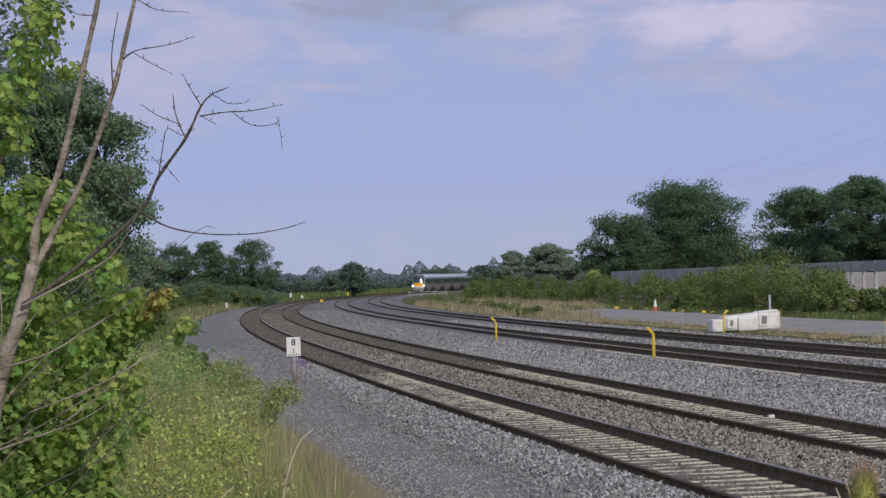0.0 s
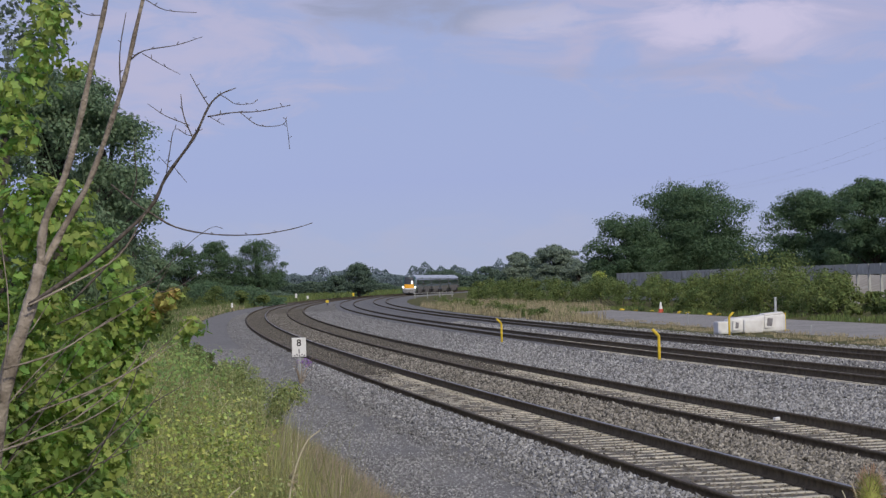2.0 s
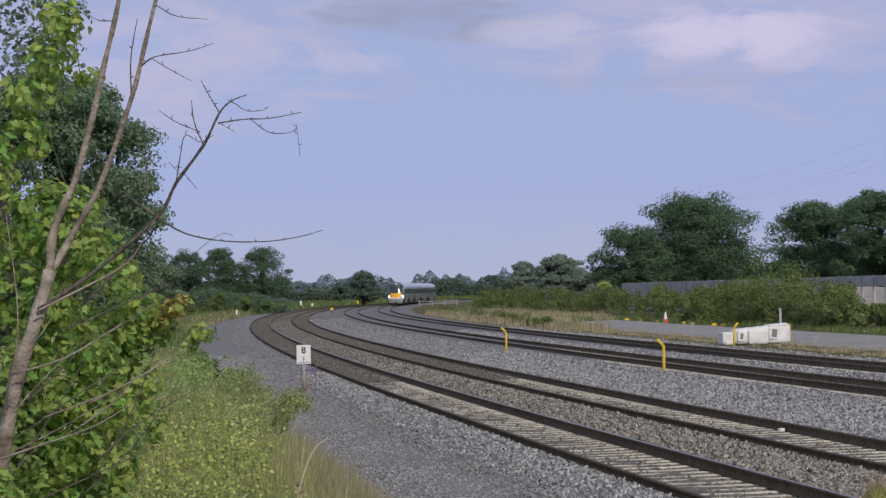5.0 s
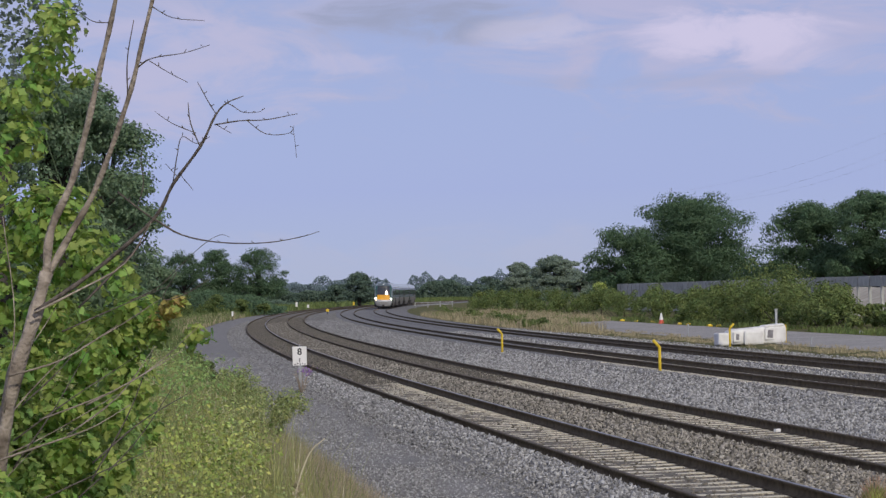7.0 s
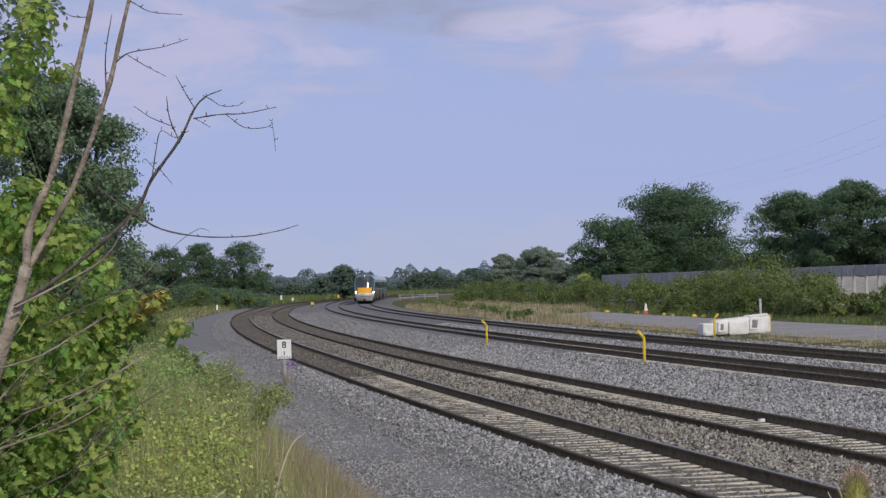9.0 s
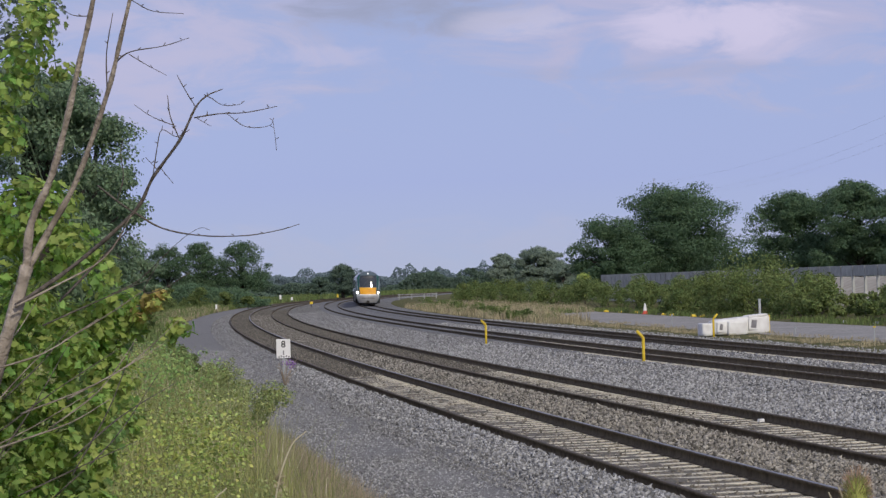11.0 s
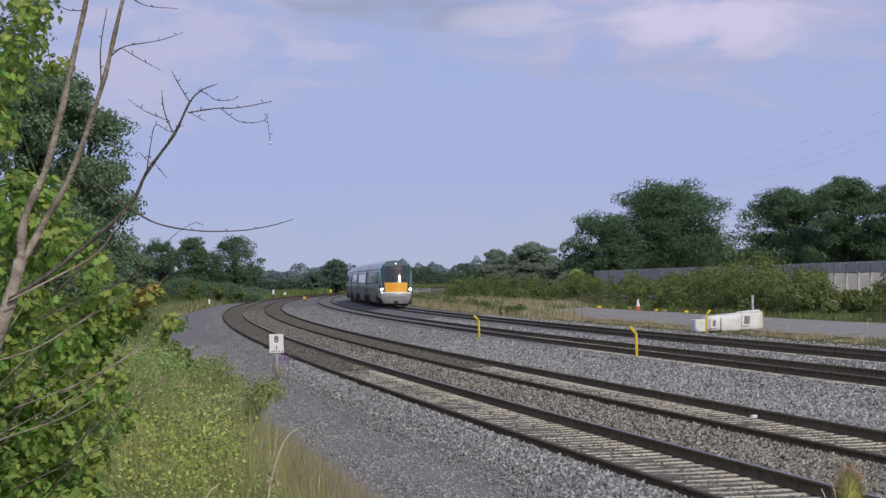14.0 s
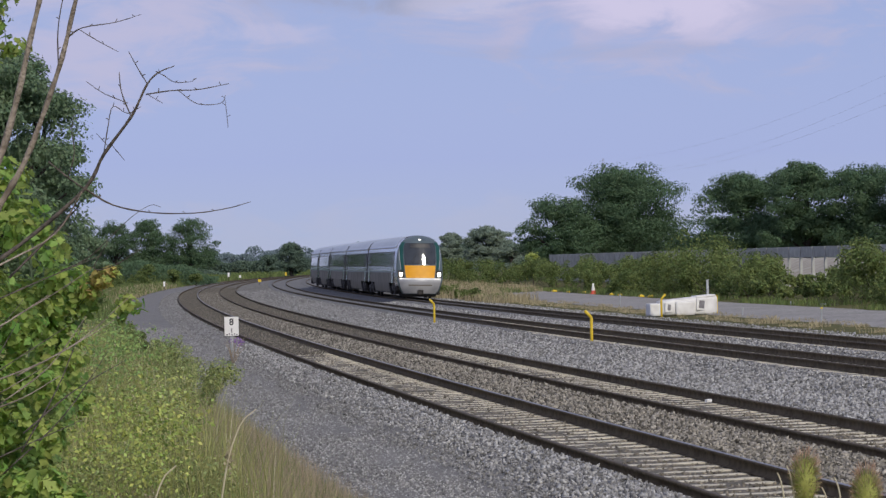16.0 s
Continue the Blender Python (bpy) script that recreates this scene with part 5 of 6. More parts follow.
def cab(c, y1):
    tip = CAR / 2
    # shell that closes the nose, flanks and brow
    part("nose_shell", skin(0.30, 3.86, -1, 1, tip, 0.0, 16, 14), M["dome"], c, "dark grey-green moulded cab nose", True)
    zs = np.linspace(0.80, 3.86, 17)
    for sg in (1, -1):
        bm = bmesh.new()
        fr = [bm.verts.new((sg * nose_half(z), nose_y(z, 1, tip), z)) for z in zs]
        bk = [bm.verts.new((sg * half_width(z), y1 - 0.02, z)) for z in zs]
        for i in range(16):
            bm.faces.new((bk[i], fr[i], fr[i + 1], bk[i + 1]) if sg > 0 else (bk[i + 1], fr[i + 1], fr[i], bk[i]))
        part("cab_side", bm, M["silver"], c, "silver cab side", True)
    # darker raked area between the flank and the corner pillar
    for sg in (1, -1):
        bm = bmesh.new()
        rows_ = []
        for z in np.linspace(1.30, 3.05, 8):
            edge = []
            for f in (0.42 + 0.16 * (z - 1.3), 0.98):
                x = half_width(z) + (nose_half(z) - half_width(z)) * f + 0.012
                edge.append(bm.verts.new((sg * x, y1 - 0.02 + (float(nose_y(z, 1, tip)) - y1 + 0.02) * f, z)))
            rows_.append(edge)
        for (a, b), (d, e) in zip(rows_, rows_[1:]):
            bm.faces.new((a, b, e, d) if sg > 0 else (d, e, b, a))
        part("cab_side_panel", bm, M["dome"], c, "dark raked area behind the cab pillar", True)
    bm = bmesh.new()
    row = [bm.verts.new((half_width(3.86) * 0.93 * k, nose_y(3.86, k, tip), 3.86)) for k in np.linspace(-1, 1, 9)]
    back = [bm.verts.new((half_width(3.86) * k, y1 - 0.02, 3.87)) for k in np.linspace(-1, 1, 9)]
    for j in range(8):
        bm.faces.new((row[j], row[j + 1], back[j + 1], back[j]))
    part("brow", bm, M["dome"], c)
    part("windscreen", skin(2.08, 3.40, -0.78, 0.78, tip, 0.015, low=(-0.68, 0.68)), M["glass"], c, "large raked windscreen", True)
    part("warning_panel", skin(1.27, 2.03, -0.69, 0.69, tip, 0.016, low=(-0.62, 0.62)), M["warn"], c, "bright yellow warning panel", True)
    part("bumper", skin(0.32, 1.20, -0.93, 0.93, tip, 0.03), M["bumper"], c, "silver-grey moulded bumper", True)
    # no groove is cut; a darker strip paints its shade
    part("bumper_groove", skin(0.78, 0.86, -0.55, 0.55, tip, 0.036, 2), M["silver_low_shaded"], c, "darker strip painting a bumper groove's shade")
    part("bumper_lip", skin(1.16, 1.24, -0.9, 0.9, tip, 0.05, 2), M["white"], c, "white bumper edge")
    for sg in (1, -1):
        part("pillar", skin(1.74, 3.44, *sorted((sg * 0.81, sg * 0.998)), tip, 0.014, low=sorted((sg * 0.71, sg * 0.83))), M["teal"], c, "dark green corner pillar", True)
        part("pillar_edge", skin(1.75, 3.0, *sorted((sg * 0.955, sg * 0.985)), tip, 0.022, 7, 2, sorted((sg * 0.82, sg * 0.85))), M["bumper"], c, "thin white line")
        cl = part("headlight_cluster", skin(1.22, 1.72, *sorted((sg * 0.70, sg * 0.96)), tip, 0.022), M["under"], c, "black headlight cluster", True)
        hd = part("headlight", boxed(sg * 1.15, float(nose_y(1.48, 0.82, tip)) + 0.035, 1.48, 0.19, 0.05, 0.19, 0.05), M["lamp"], cl, "lit headlight")
        part("wiper", tube(bmesh.new(), [(sg * 0.55, float(nose_y(2.1, 0.4, tip)) + 0.05, 2.12), (sg * 0.25, float(nose_y(2.75, 0.2, tip)) + 0.05, 2.75)], [0.015, 0.012], 5), M["black"], c, "black wiper")
    part("marker_light", boxed(0, float(nose_y(3.6, 0, tip)) + 0.03, 3.60, 0.13, 0.06, 0.09, 0.02), M["marker"], c, "small lit top marker light")
    part("coupler", boxed(0, tip - 0.15, 0.42, 0.34, 0.7, 0.28, 0.04), M["under"], c, "black coupler")
    part("snow_guard", boxed(0, tip - 1.0, 0.25, 2.1, 0.08, 0.24, 0.02), M["under"], c)
    part("screen_divider", skin(2.12, 3.3, -0.012, 0.012, tip, 0.022, 7, 1), M["black"], c, "black windscreen bar")
    part("display", skin(3.12, 3.33, -0.5, 0.5, tip, 0.020, 3), M["black"], c, "dark destination display")


CARS = [carriage(k == 0, "silver-grey leading railcar with yellow front and lit headlights" if k == 0 else "silver-grey railcar with dark windows coupled in the train") for k in range(5)]


# ---- the young tree and plants close by ----
D0 = 9.5


def branch(name, parent, pts, mat, n=8, depth=0.0):
    """A limb in the young tree: (x, z, radius) points, swaying a little in depth."""
    p = smooth_line(pts, 4)
    v = [(a[0], D0 + depth + 0.05 * math.sin(5 * a[0] + 3 * a[1]), a[1]) for a in p]
    thin = {"trunk": 1.0, "stem": 0.82, "dead_branch": 0.70}.get(name, 0.72)
    r = [max(0.0009, a[2] * thin * (1 + 0.14 * math.sin(17 * i))) for i, a in enumerate(p)]
    bm = tube(bmesh.new(), v, r, n)
    if name == "twig":
        # buds and short spurs along the twig
        for i in range(2, len(v) - 1, 3):
            a = 2.0 * math.sin(11.0 * i + 40 * v[i][0])
            e = Vector(v[i]) + Vector((math.sin(a), 0.2, abs(math.cos(a)) + 0.3)) * 0.011
            tube(bm, [v[i], e], [r[i] * 0.9, 0.0012], 4)
    return part(name, bm, mat, parent, smooth=True)


young = thing("young_tree", "thin grey-barked young tree with bare dead branches", "tree", Matrix.Translation((0.017, 0, -0.004)))
B, W = M["bark"], M["dead_wood"]
branch("trunk", young, ((-1.90, 0.80, 0.036), (-1.83, 1.50, 0.032), (-1.70, 2.22, 0.027), (-1.617, 2.489, 0.024), (-1.572, 2.66, 0.021)), B)
branch("stem", young, ((-1.574, 2.65, 0.019), (-1.556, 2.808, 0.017), (-1.489, 2.957, 0.015), (-1.425, 3.163, 0.013), (-1.378, 3.332, 0.011), (-1.329, 3.501, 0.010), (-1.27, 3.75, 0.008)), B)
branch("stem", young, ((-1.574, 2.65, 0.016), (-1.500, 2.788, 0.014), (-1.419, 2.927, 0.012), (-1.338, 3.113, 0.011), (-1.276, 3.272, 0.010), (-1.233, 3.422, 0.009), (-1.17, 3.65, 0.007)), B, depth=0.04)
dead = branch("dead_branch", young, ((-1.60, 2.53, 0.011), (-1.419, 2.653, 0.010), (-1.204, 2.831, 0.009), (-1.135, 2.942, 0.008), (-1.036, 3.065, 0.007), (-0.982, 3.167, 0.005), (-0.942, 3.207, 0.0035), (-0.889, 3.228, 0.002)), W, depth=-0.05)
tagged(dead, "bare dead side branch")
for pts in (
        ((-0.986, 3.135, 0.004), (-0.901, 3.146, 0.003), (-0.816, 3.148, 0.0025), (-0.713, 3.167, 0.0018)),
        ((-0.882, 3.149, 0.0022), (-0.817, 3.101, 0.002), (-0.741, 3.102, 0.0016), (-0.725, 3.128, 0.0012)),
        ((-1.036, 3.062, 0.0035), (-1.066, 3.142, 0.003), (-1.073, 3.212, 0.002)),
        ((-1.048, 3.109, 0.0025), (-1.128, 3.144, 0.002), (-1.187, 3.186, 0.0013))):
    branch("twig", dead, pts, W, 5, -0.05)
for pts in (
        ((-0.981, 3.171, 0.003), (-1.012, 3.225, 0.0025), (-1.040, 3.279, 0.0016)),
        ((-0.952, 3.211, 0.0025), (-0.925, 3.196, 0.002), (-0.890, 3.174, 0.0018), (-0.837, 3.175, 0.0013), (-0.826, 3.185, 0.001)),
        ((-0.977, 3.133, 0.002), (-0.931, 3.105, 0.0012)),
        ((-1.135, 2.942, 0.003), (-1.116, 3.036, 0.0025), (-1.097, 3.099, 0.002), (-1.049, 3.075, 0.002), (-1.003, 3.096, 0.0015)),
        ((-1.119, 2.97, 0.002), (-1.157, 3.012, 0.0012)),
        ((-1.107, 2.974, 0.002), (-1.065, 2.921, 0.0012))):
    branch("twig", dead, pts, W, 5, -0.05)
for pts in (
        ((-1.204, 2.831, 0.005), (-1.111, 2.775, 0.004), (-0.980, 2.746, 0.003), (-0.829, 2.741, 0.0025), (-0.715, 2.756, 0.002), (-0.648, 2.774, 0.0014)),
        ((-1.325, 2.924, 0.004), (-1.260, 2.870, 0.004), (-1.201, 2.827, 0.004)),
        ((-0.728, 3.122, 0.0012), (-0.722, 3.07, 0.0009), (-0.718, 3.02, 0.0008))):
    branch("twig", dead, pts, W, 6, -0.05)
for pts in (
        ((-1.255, 3.337, 0.005), (-1.203, 3.368, 0.003), (-1.092, 3.383, 0.0022), (-1.006, 3.408, 0.0014)),
        ((-1.210, 3.360, 0.0025), (-1.147, 3.320, 0.002), (-1.082, 3.284, 0.0012)),
        ((-1.195, 3.54, 0.003), (-1.126, 3.501, 0.002), (-1.022, 3.490, 0.0014)),
        ((-1.290, 3.234, 0.004), (-1.286, 3.367, 0.003), (-1.259, 3.498, 0.002)),
        ((-1.335, 3.492, 0.003), (-1.401, 3.500, 0.002), (-1.457, 3.543, 0.0015))):
    branch("twig", young, pts, W, 5, 0.04)
for pts in (
        ((-1.60, 2.526, 0.006), (-1.458, 2.597, 0.005), (-1.304, 2.683, 0.004), (-1.21, 2.82, 0.003)),
        ((-1.76, 2.03, 0.006), (-1.569, 2.091, 0.005), (-1.416, 2.142, 0.003), (-1.290, 2.214, 0.0018)),
        ((-1.68, 2.320, 0.005), (-1.503, 2.372, 0.004), (-1.329, 2.480, 0.002)),
        ((-1.70, 2.20, 0.004), (-1.66, 2.50, 0.003), (-1.70, 2.85, 0.002))):
    branch("low_branch", young, pts, B, 6, -0.08)

for pts in (
        ((-1.30, 2.56, 0.0026), (-1.21, 2.60, 0.0022), (-1.135, 2.665, 0.0018), (-1.055, 2.735, 0.0014), (-0.990, 2.772, 0.001), (-0.955, 2.765, 0.0009)),
        ((-1.14, 2.655, 0.002), (-1.19, 2.565, 0.002), (-1.12, 2.575, 0.002), (-1.03, 2.625, 0.0014)),
        ((-1.47, 2.54, 0.006), (-1.36, 2.65, 0.005), (-1.235, 2.775, 0.003)),
        ((-1.27, 2.87, 0.003), (-1.245, 2.95, 0.0026), (-1.25, 3.03, 0.002), (-1.24, 3.08, 0.0014))):
    branch("low_branch", young, pts, W, 6, 0.02)

bare = np.random.default_rng(55)
for k in range(16):
    x, z, a, ln = -1.85 + 0.45 * bare.random(), 1.75 + 0.75 * bare.random(), 0.35 + 0.8 * bare.random(), 0.25 + 0.3 * bare.random()
    b = a + 0.5 * (bare.random() - 0.4)
    branch("low_branch", young, ((x, z, 0.0045), (x + ln * 0.5 * math.cos(a), z + ln * 0.5 * math.sin(a), 0.0032), (x + ln * 0.5 * (math.cos(a) + math.cos(b)), z + ln * 0.5 * (math.sin(a) + math.sin(b)), 0.0014)), W if k % 2 else B, 5, -0.1 + 0.3 * bare.random())

# lobed leaf: a stalk end, notched sides and a point
LOBED = np.array([(-0.5, 0, 0), (-0.28, -0.16, 0.05), (-0.2, -0.36, 0.10), (-0.02, -0.22, 0.05), (0.14, -0.34, 0.09), (0.22, -0.16, 0.04), (0.52, 0, -0.03), (0.22, 0.16, 0.04), (0.14, 0.34, 0.09), (-0.02, 0.22, 0.05), (-0.2, 0.36, 0.10), (-0.28, 0.16, 0.05)])


def one_leaf(size, k):
    me = raw("leaf", LOBED * size * np.array([1, 0.9 + 0.2 * (k % 3), 1]), np.array([[0, i, i + 1] for i in range(1, 11)]))
    me.materials.append(M["leaf_bright"])
    return me


LEAVES = [one_leaf(0.032 + 0.005 * k, k) for k in range(5)]


def leafy(name, label, lobes, n_parts, n_rest, size, mat, stems, seed, category="bush"):
    """A leafy bush: stems from the ground, single leaves outside and joined foliage within."""
    global rng
    keep, rng = rng, np.random.default_rng(seed)
    t = thing(name, label, category)
    gx, gy = np.mean([l[0] for l in lobes]), np.mean([l[1] for l in lobes])
    for k in range(min(stems, 3)):
        l = lobes[k % len(lobes)]
        part("stem", tube(bmesh.new(), [(-2.05, gy + 0.6, 0.8), (-1.95, l[1] + 0.5, 0.8 + (l[2] - 0.8) * 0.6), (l[0], l[1], l[2] + 0.5 * l[5])], [0.006, 0.004, 0.0015], 6), M["leaf_bank"], t)
    pts, out = blobs(lobes, n_parts, 0.75, 0.6, 0.5)
    for p, m in zip(pts, facing(out)):
        o = part_mesh("leaf", LEAVES[int(rng.integers(5))], None, t)
        o.matrix_basis = Matrix.Translation([float(a) for a in p]) @ Matrix(m.tolist()).to_4x4()
    pts, out = blobs(lobes, n_rest, 0.35, 0.6, 0.55)
    part_mesh("foliage", leaves(pts, size * (0.6 + 0.7 * rng.random(n_rest)), LOBED, out), mat, t)
    rng = keep
    return t


# x, y, z and radii of the leaf masses
leafy("leafy_bush", "bright green broadleaved bush round the young tree", (
    (-1.75, 10.6, 2.85, 0.20, 0.25, 0.16), (-1.56, 10.5, 2.72, 0.14, 0.25, 0.12), (-1.98, 10.6, 3.02, 0.14, 0.25, 0.10), (-1.66, 10.7, 2.92, 0.11, 0.2, 0.08), (-1.44, 10.4, 2.64, 0.08, 0.2, 0.08),
    (-1.9, 10.6, 2.6, 0.25, 0.25, 0.2), (-1.84, 10.9, 3.34, 0.15, 0.2, 0.07), (-1.70, 10.9, 3.60, 0.06, 0.2, 0.08), (-1.88, 10.9, 3.18, 0.12, 0.2, 0.10), (-1.73, 10.9, 3.64, 0.09, 0.2, 0.08), (-1.77, 10.9, 3.47, 0.10, 0.2, 0.10), (-1.62, 10.9, 3.42, 0.06, 0.2, 0.05)), 280, 1750, 0.048, M["leaf_bright"], 6, 201)
leafy("leafy_bush", "bright green bush with long sprays of leaves", (
    (-1.43, 10.8, 2.52, 0.11, 0.25, 0.09), (-1.52, 10.8, 2.38, 0.14, 0.2, 0.11), (-1.44, 10.7, 2.24, 0.11, 0.2, 0.11), (-1.62, 10.8, 2.40, 0.16, 0.2, 0.14), (-1.36, 10.8, 2.44, 0.06, 0.15, 0.06), (-1.48, 11.2, 2.05, 0.10, 0.2, 0.10), (-1.6, 11.2, 2.15, 0.14, 0.2, 0.14), (-1.205, 10.9, 2.415, 0.055, 0.12, 0.040), (-1.25, 10.9, 2.38, 0.035, 0.1, 0.035)), 270, 1400, 0.045, M["leaf_bright"], 6, 202)
leafy("leafy_bush", "sunlit green bramble thicket on the bank", (
    (-1.85, 10.0, 2.15, 0.22, 0.3, 0.18), (-1.68, 10.0, 2.0, 0.18, 0.3, 0.14), (-1.80, 9.8, 1.82, 0.24, 0.3, 0.16), (-1.50, 10.2, 1.90, 0.12, 0.3, 0.10), (-1.47, 10.4, 2.06, 0.10, 0.3, 0.10)), 240, 4500, 0.040, M["leaf_shade"], 6, 203)
leafy("leafy_bush", "yellow-green broadleaved shoots beside the young tree", (
    (-1.62, 9.9, 2.52, 0.10, 0.15, 0.09), (-1.48, 9.9, 2.36, 0.10, 0.15, 0.09), (-1.56, 9.9, 2.20, 0.12, 0.15, 0.09), (-1.40, 9.9, 2.16, 0.08, 0.15, 0.07), (-1.70, 9.9, 2.34, 0.10, 0.15, 0.10), (-1.50, 9.8, 2.03, 0.11, 0.15, 0.08), (-1.36, 9.7, 1.98, 0.07, 0.12, 0.06), (-1.62, 9.7, 1.90, 0.12, 0.15, 0.08), (-1.44, 9.6, 1.84, 0.09, 0.12, 0.06), (-1.58, 9.2, 1.80, 0.12, 0.12, 0.07), (-1.70, 9.2, 1.93, 0.10, 0.12, 0.07), (-1.45, 9.2, 1.73, 0.10, 0.10, 0.05), (-1.62, 9.2, 1.72, 0.12, 0.1, 0.05)), 290, 1700, 0.046, M["leaf_bright"], 3, 208)
leafy("maple_sapling", "young maple with broad bright yellow-green leaves", (
    (-1.30, 9.3, 1.86, 0.07, 0.10, 0.05), (-1.23, 9.3, 1.80, 0.06, 0.10, 0.05), (-1.36, 9.3, 1.78, 0.08, 0.10, 0.06), (-1.27, 9.3, 1.73, 0.09, 0.12, 0.06), (-1.18, 9.3, 1.74, 0.05, 0.08, 0.04)), 110, 240, 0.062, M["leaf_bright"], 3, 206, "sapling")
leafy("russet_sapling", "thin sapling with orange-brown young leaves", (
    (-1.285, 10.7, 2.515, 0.045, 0.08, 0.035), (-1.25, 10.7, 2.545, 0.03, 0.06, 0.02), (-1.33, 10.7, 2.47, 0.04, 0.08, 0.03)), 24, 90, 0.038, M["leaf_russet"], 2, 207, "sapling")
leafy("birch", "grey-green small-leaved tree top behind the bush", (
    (-2.10, 13, 3.74, 0.16, 0.2, 0.12), (-2.26, 13, 3.70, 0.16, 0.2, 0.14), (-2.00, 13, 3.84, 0.09, 0.2, 0.10), (-2.25, 13, 4.25, 0.3, 0.3, 0.3), (-2.35, 13, 3.95, 0.25, 0.3, 0.2), (-2.6, 13, 4.2, 0.3, 0.3, 0.4), (-2.1, 13, 4.45, 0.2, 0.2, 0.15), (-2.0, 13, 4.2, 0.16, 0.2, 0.16), (-2.08, 13, 3.95, 0.16, 0.2, 0.14)), 40, 3400, 0.032, M["leaf_grey"], 4, 204, "tree")

# weeds and grass on the bank before the camera
s, u, z = scatter(26000, -67, -30, -8.6, -5.4, 1.0)
blades("bank_grass", s, u, z, 0.20 + 0.40 * rng.random(len(s)), 0.0022, M["grass"], "tall green and straw grass on the bank", 0.4)
s, u, z = scatter(16000, -40, 45, -9, -4.0, 1.0)
blades("bank_grass", s, u, z, 0.25 + 0.35 * rng.random(len(s)), 0.005, M["grass"], "tall green grass on the bank", 0.4)
s, u, z = patchy(*scatter(9000, -44, 0, -6.0, -4.3), -0.15)
blades("margin_grass", s, u, z, 0.15 + 0.35 * rng.random(len(s)), 0.006, M["grass"], "fine olive grass at the weeds' margin", 0.4)
s, u, z = patchy(*scatter(5000, -44, 10, -5.8, -4.2), -0.1)
blades("margin_grass", s, u, z, 0.15 + 0.35 * rng.random(len(s)), 0.006, M["dry"], "fine tan grass at the weeds' margin", 0.4)
s, u, z = patchy(*scatter(22000, -62, -36, -6.0, -4.2), -0.2)
blades("dry_grass", s, u, z, 0.16 + 0.36 * rng.random(len(s)), 0.003, M["russet"], "dry russet grass at the bank's foot", 0.3)
s, u, z = patchy(*scatter(14000, -62, -36, -6.4, -4.5), -0.1)
blades("margin_grass", s, u, z, 0.15 + 0.35 * rng.random(len(s)), 0.0028, M["leaf_bush"], "fine green grass among the russet stems", 0.35)
s, u, z = scatter(13000, -60, -26, -7.8, -6.0, 1.0)
blades("bank_grass", s, u, z, 0.45 + 0.60 * rng.random(len(s)), 0.0026, M["grass"], "tall fine grass growing through the weeds", 0.35)
s, u, z = scatter(12000, -66, -32, -7.6, -4.6, 1.0)
blades("dry_grass", s, u, z, 0.20 + 0.45 * rng.random(len(s)), 0.0018, M["dry"], "fine tan grass among the weeds", 0.35)
s, u, z = scatter(320, -58, -30, -8.0, -5.8, 1.0)
blades("straw_stalks", s, u, z, 0.6 + 0.6 * rng.random(len(s)), 0.0024, M["straw"], "thin pale straw stalks standing over the weeds", 0.25)
for k, (s, u, hgt, wid) in enumerate(((-61, -7.5, 1.05, 2.2), (-59, -6.9, 0.9, 2.2), (-54, -7.4, 1.1, 3), (-52, -6.9, 0.8, 3), (-48, -7.2, 1.2, 4), (-46, -6.3, 0.7, 4), (-41, -7.3, 1.3, 5), (-40, -5.7, 0.8, 4), (-32, -7.2, 1.5, 7), (-31, -5.5, 0.85, 5), (-20, -7.2, 1.6, 9), (-19, -5.4, 0.7, 7), (-5, -7.0, 1.6, 10), (-4, -5.4, 0.65, 8), (12, -6.8, 1.6, 12), (14, -5.2, 0.8, 9), (32, -6.8, 1.7, 12), (52, -7.0, 1.8, 14))):
    bush("weeds", s, u, hgt, wid, M["leaf_bush" if s > -12 else ("leaf_weed", "leaf_olive", "leaf_shade")[k % (3 if u < -6.6 else 2)]], "tangled yellow-green weeds and brambles on the bank", n=10000, size=0.021 + 0.0005 * (s + 62), seed=300 + k, deep=2.2, category="weeds", group="weeds on the bank")


def seed_head(x, y, z, tall, lean, mat, label):
    """A tall dry grass stalk with a drooping seed head."""
    g = thing("grass_stalk", label, "grass", None, "tall seeding grass stalks")
    pts = smooth_line([(x - lean, y, z), (x - 0.95 * lean, y, z + 0.5 * tall), (x - 0.70 * lean, y, z + 0.80 * tall), (x - 0.36 * lean, y, z + 0.95 * tall), (x, y, z + tall)], 4)
    part("stalk", tube(bmesh.new(), pts, [0.0048 - 0.0028 * i / len(pts) for i in range(len(pts))], 5), mat, g)
    part_mesh("seed_head", leaves(np.array(pts[-8]) + rng.normal(size=(70, 3)) * np.array([0.008, 0.008, 0.026]), 0.008 + 0.009 * rng.random(70)), M["dry"], g, "dry seed head")
    return g


for x, y, z, tall, lean in ((-0.667, 10, 0.95, 1.105, 0.16), (-0.895, 9.4, 0.95, 0.955, 0.13)):
    seed_head(x, y, z, tall, lean, M["straw"], "pale straw grass stalk with a seed head")


BRISTLE = np.array([(0, -0.05, 0), (0.55, -0.03, 0), (1, 0, 0), (0.55, 0.03, 0)])


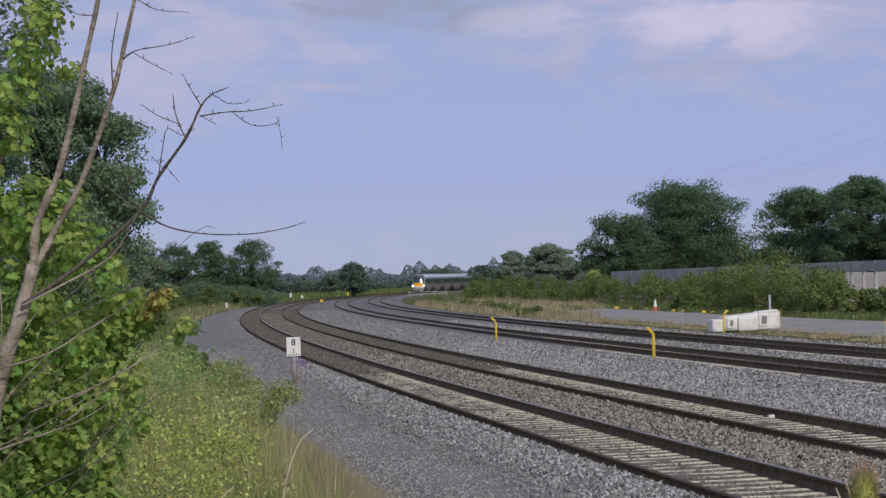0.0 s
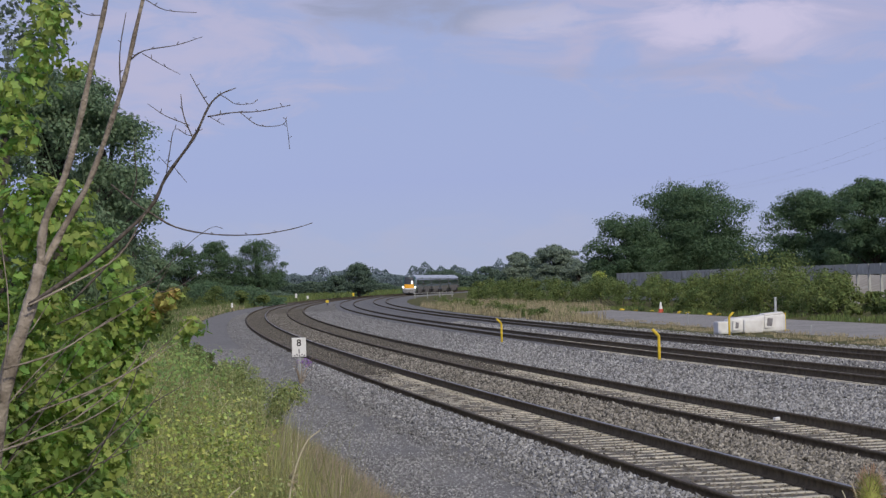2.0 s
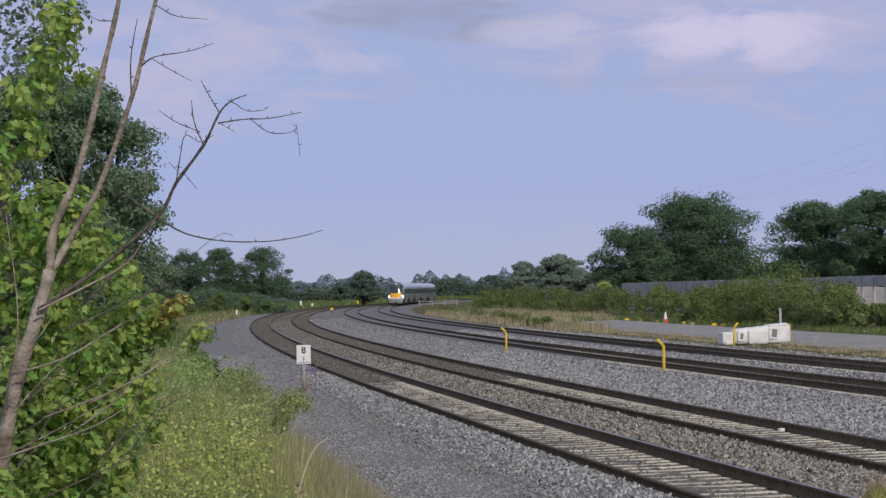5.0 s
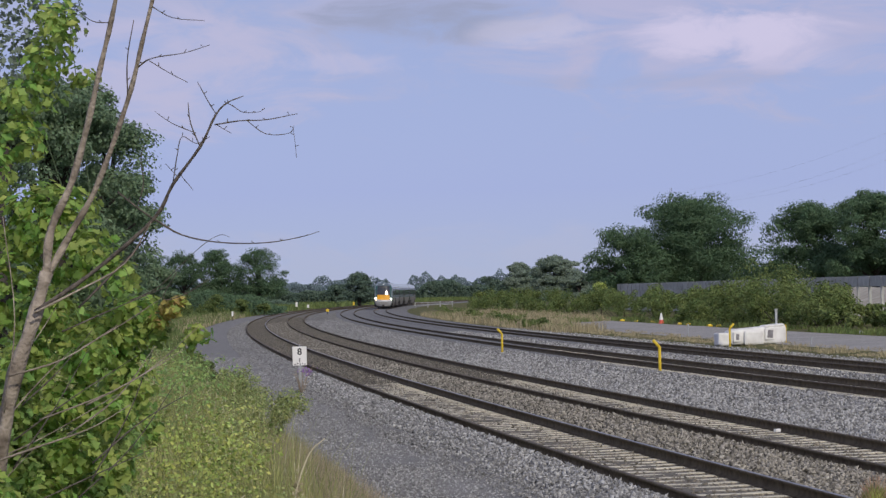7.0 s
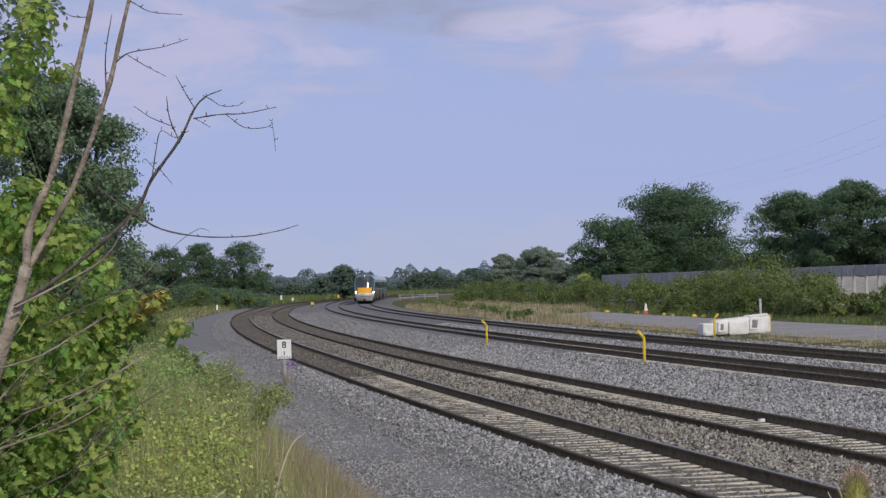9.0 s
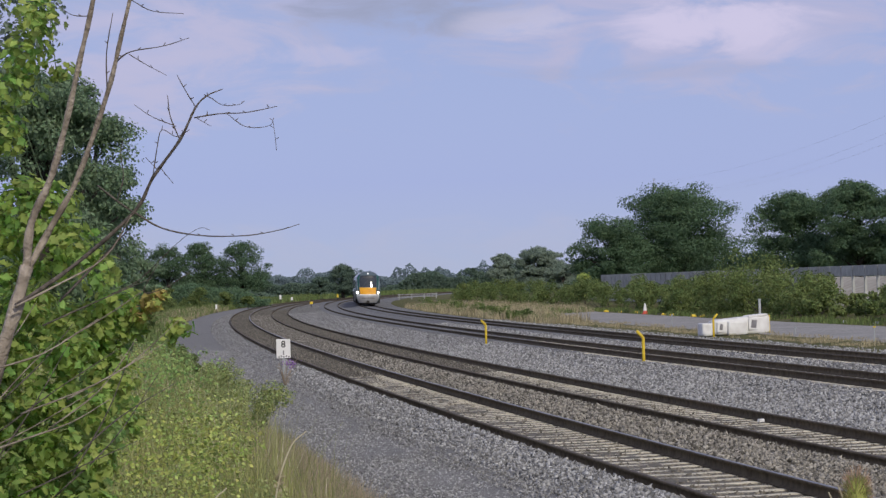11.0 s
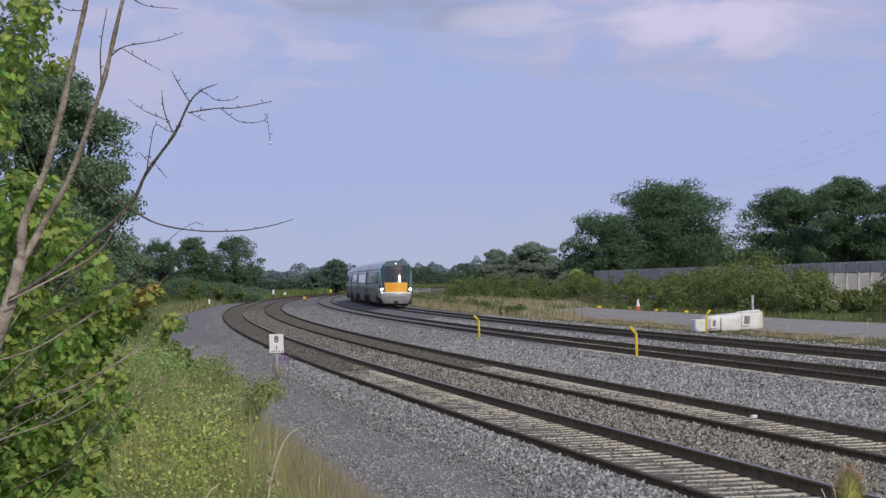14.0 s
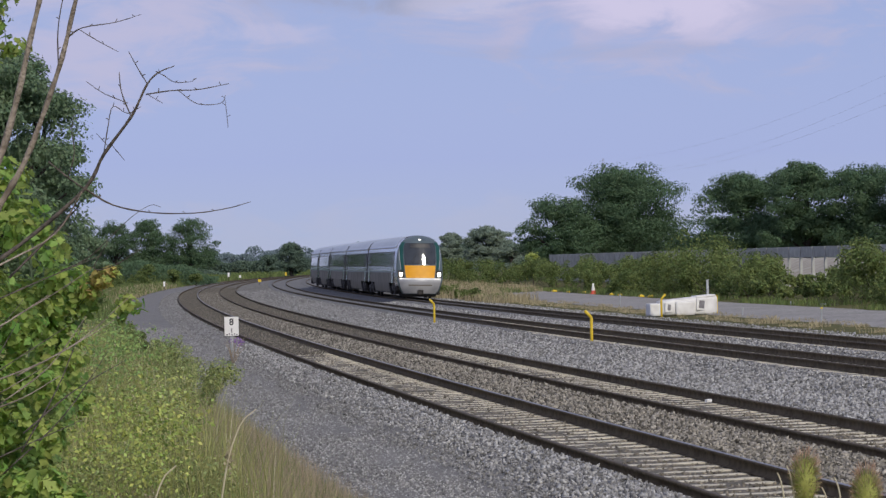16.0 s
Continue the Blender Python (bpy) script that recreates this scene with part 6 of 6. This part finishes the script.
def bristles(name, centre, radii, n, size, mat, parent, label, squeeze=1.0):
    """Fine spines that stand off an egg-shaped head."""
    d = rng.normal(size=(n, 3))
    d /= np.linalg.norm(d, axis=1)[:, None]
    d[:, 2] = d[:, 2] * squeeze
    r = np.array(radii)
    side = np.cross(d, rng.normal(size=(n, 3)))
    side /= np.linalg.norm(side, axis=1)[:, None]
    up = d + np.array([0, 0, 0.5])
    base = np.array(centre) + d * r * 0.75
    ln = size * (0.7 + 0.6 * rng.random(n))[:, None, None]
    v = base[:, None] + ln * (up[:, None] * BRISTLE[None, :, :1] + side[:, None] * BRISTLE[None, :, 1:2])
    fc = (np.arange(n) * 4)[:, None] + np.array([0, 1, 2, 3])[None]
    return part_mesh(name, raw(name, v.reshape(-1, 3), fc), mat, parent, label)


def thistle(x, y, top, wid, label):
    t = thing("thistle", label, "thistle", None, "thistles")
    part("stalk", tube(bmesh.new(), [(x + 0.02, y, 0.9), (x, y, top - 0.13)], [0.006, 0.005], 6), M["leaf_weed"], t)
    bm = bmesh.new()
    bmesh.ops.create_icosphere(bm, subdivisions=3, radius=1, matrix=Matrix.Translation((x, y, top - 0.085)) @ Matrix.Diagonal((wid * 0.85, wid * 0.85, 0.072, 1)))
    part("core", bm, M["leaf_weed"], t, "green egg-shaped head", True)
    bristles("bristly_skin", (x, y, top - 0.085), (wid, wid, 0.08), 1500, 0.022, M["grass"], t, "fine pale green spines")
    bristles("tuft", (x, y, top - 0.07), (wid * 1.08, wid * 1.08, 0.09), 600, 0.026, M["thistle_tip"], t, "faded straw-red tips")
    return t


thistle(1.127, 9.0, 1.925, 0.040, "green egg-shaped thistle head with faded spines")
thistle(1.335, 9.1, 1.865, 0.042, "green egg-shaped thistle head with faded spines")
for dx, hh in ((-0.08, 0.98), (-0.05, 1.0), (0.06, 0.93), (0.10, 0.96)):
    seed_head(1.12 + dx, 9.0, 0.95, hh - 0.06, -0.04, M["straw"], "thin yellow grass blade beside a thistle")


def insect():
    f = thing("insect", "small dark flying insect against the sky", "insect")
    bm = bmesh.new()
    bmesh.ops.create_icosphere(bm, subdivisions=2, radius=1, matrix=Matrix.Diagonal((0.0058, 0.0026, 0.0024, 1)))
    part("abdomen", bm, M["black"], f, smooth=True)
    bm = bmesh.new()
    bmesh.ops.create_icosphere(bm, subdivisions=2, radius=0.0022, matrix=Matrix.Translation((0.0062, 0, 0.0004)))
    part("head", bm, M["black"], f, smooth=True)
    for sg in (1, -1):
        bm = bmesh.new()
        bmesh.ops.create_icosphere(bm, subdivisions=2, radius=1, matrix=Matrix.Translation((-0.001, sg * 0.005, 0.003)) @ Matrix.Rotation(sg * 0.7, 4, "X") @ Matrix.Diagonal((0.0025, 0.0056, 0.0004, 1)))
        part("wing", bm, M["tank_dark"], f, smooth=True)
    return f


FLY = insect()


def motions():
    """The train runs along the canted far track; an insect crosses the sky."""
    s_end, speed, ease = 97.555, 31.6907, -0.31818
    mid_u = (RAILS[6] + RAILS[7]) / 2
    lean = Matrix.Rotation(-math.atan2(CANT, GAUGE), 4, "Y")
    for k, car in enumerate(CARS):
        rows = []
        for i in range(33):
            t = i * 0.5
            left = 16 - t
            nose = s_end + speed * left + ease * left * left
            ctr = nose + CAR / 2 + 23.6 * k
            a, b = line(ctr - 8, mid_u, HIGH + CANT / 2), line(ctr + 8, mid_u, HIGH + CANT / 2)
            m = (a + b) / 2
            turn = math.atan2(a[1] - b[1], a[0] - b[0]) - math.pi / 2
            rows.append((t, Matrix.Translation([float(q) for q in m]) @ Matrix.Rotation(turn, 4, "Z") @ lean))
        walk(car, rows)
    path = ((0.0, 0.3, 9.0, 5.0), (0.8, 0.55, 6.5, 3.5), (1.0, 0.294, 5.0, 3.012), (1.2, 1.0, 7.0, 3.9), (2.8, 12, 90, 1.5), (3.2, 5.0, 40, 3.4), (3.4, 0.687, 8.0, 2.965), (3.5, 0.823, 7.8, 3.066), (3.7, 1.6, 7.5, 3.4), (4.2, 3.5, 7.0, 4.0), (16.0, 4.0, 7.0, 4.5))
    walk(FLY, [(t, pose(x, y, z, 0, -25, 35)) for t, x, y, z in path])


motions()
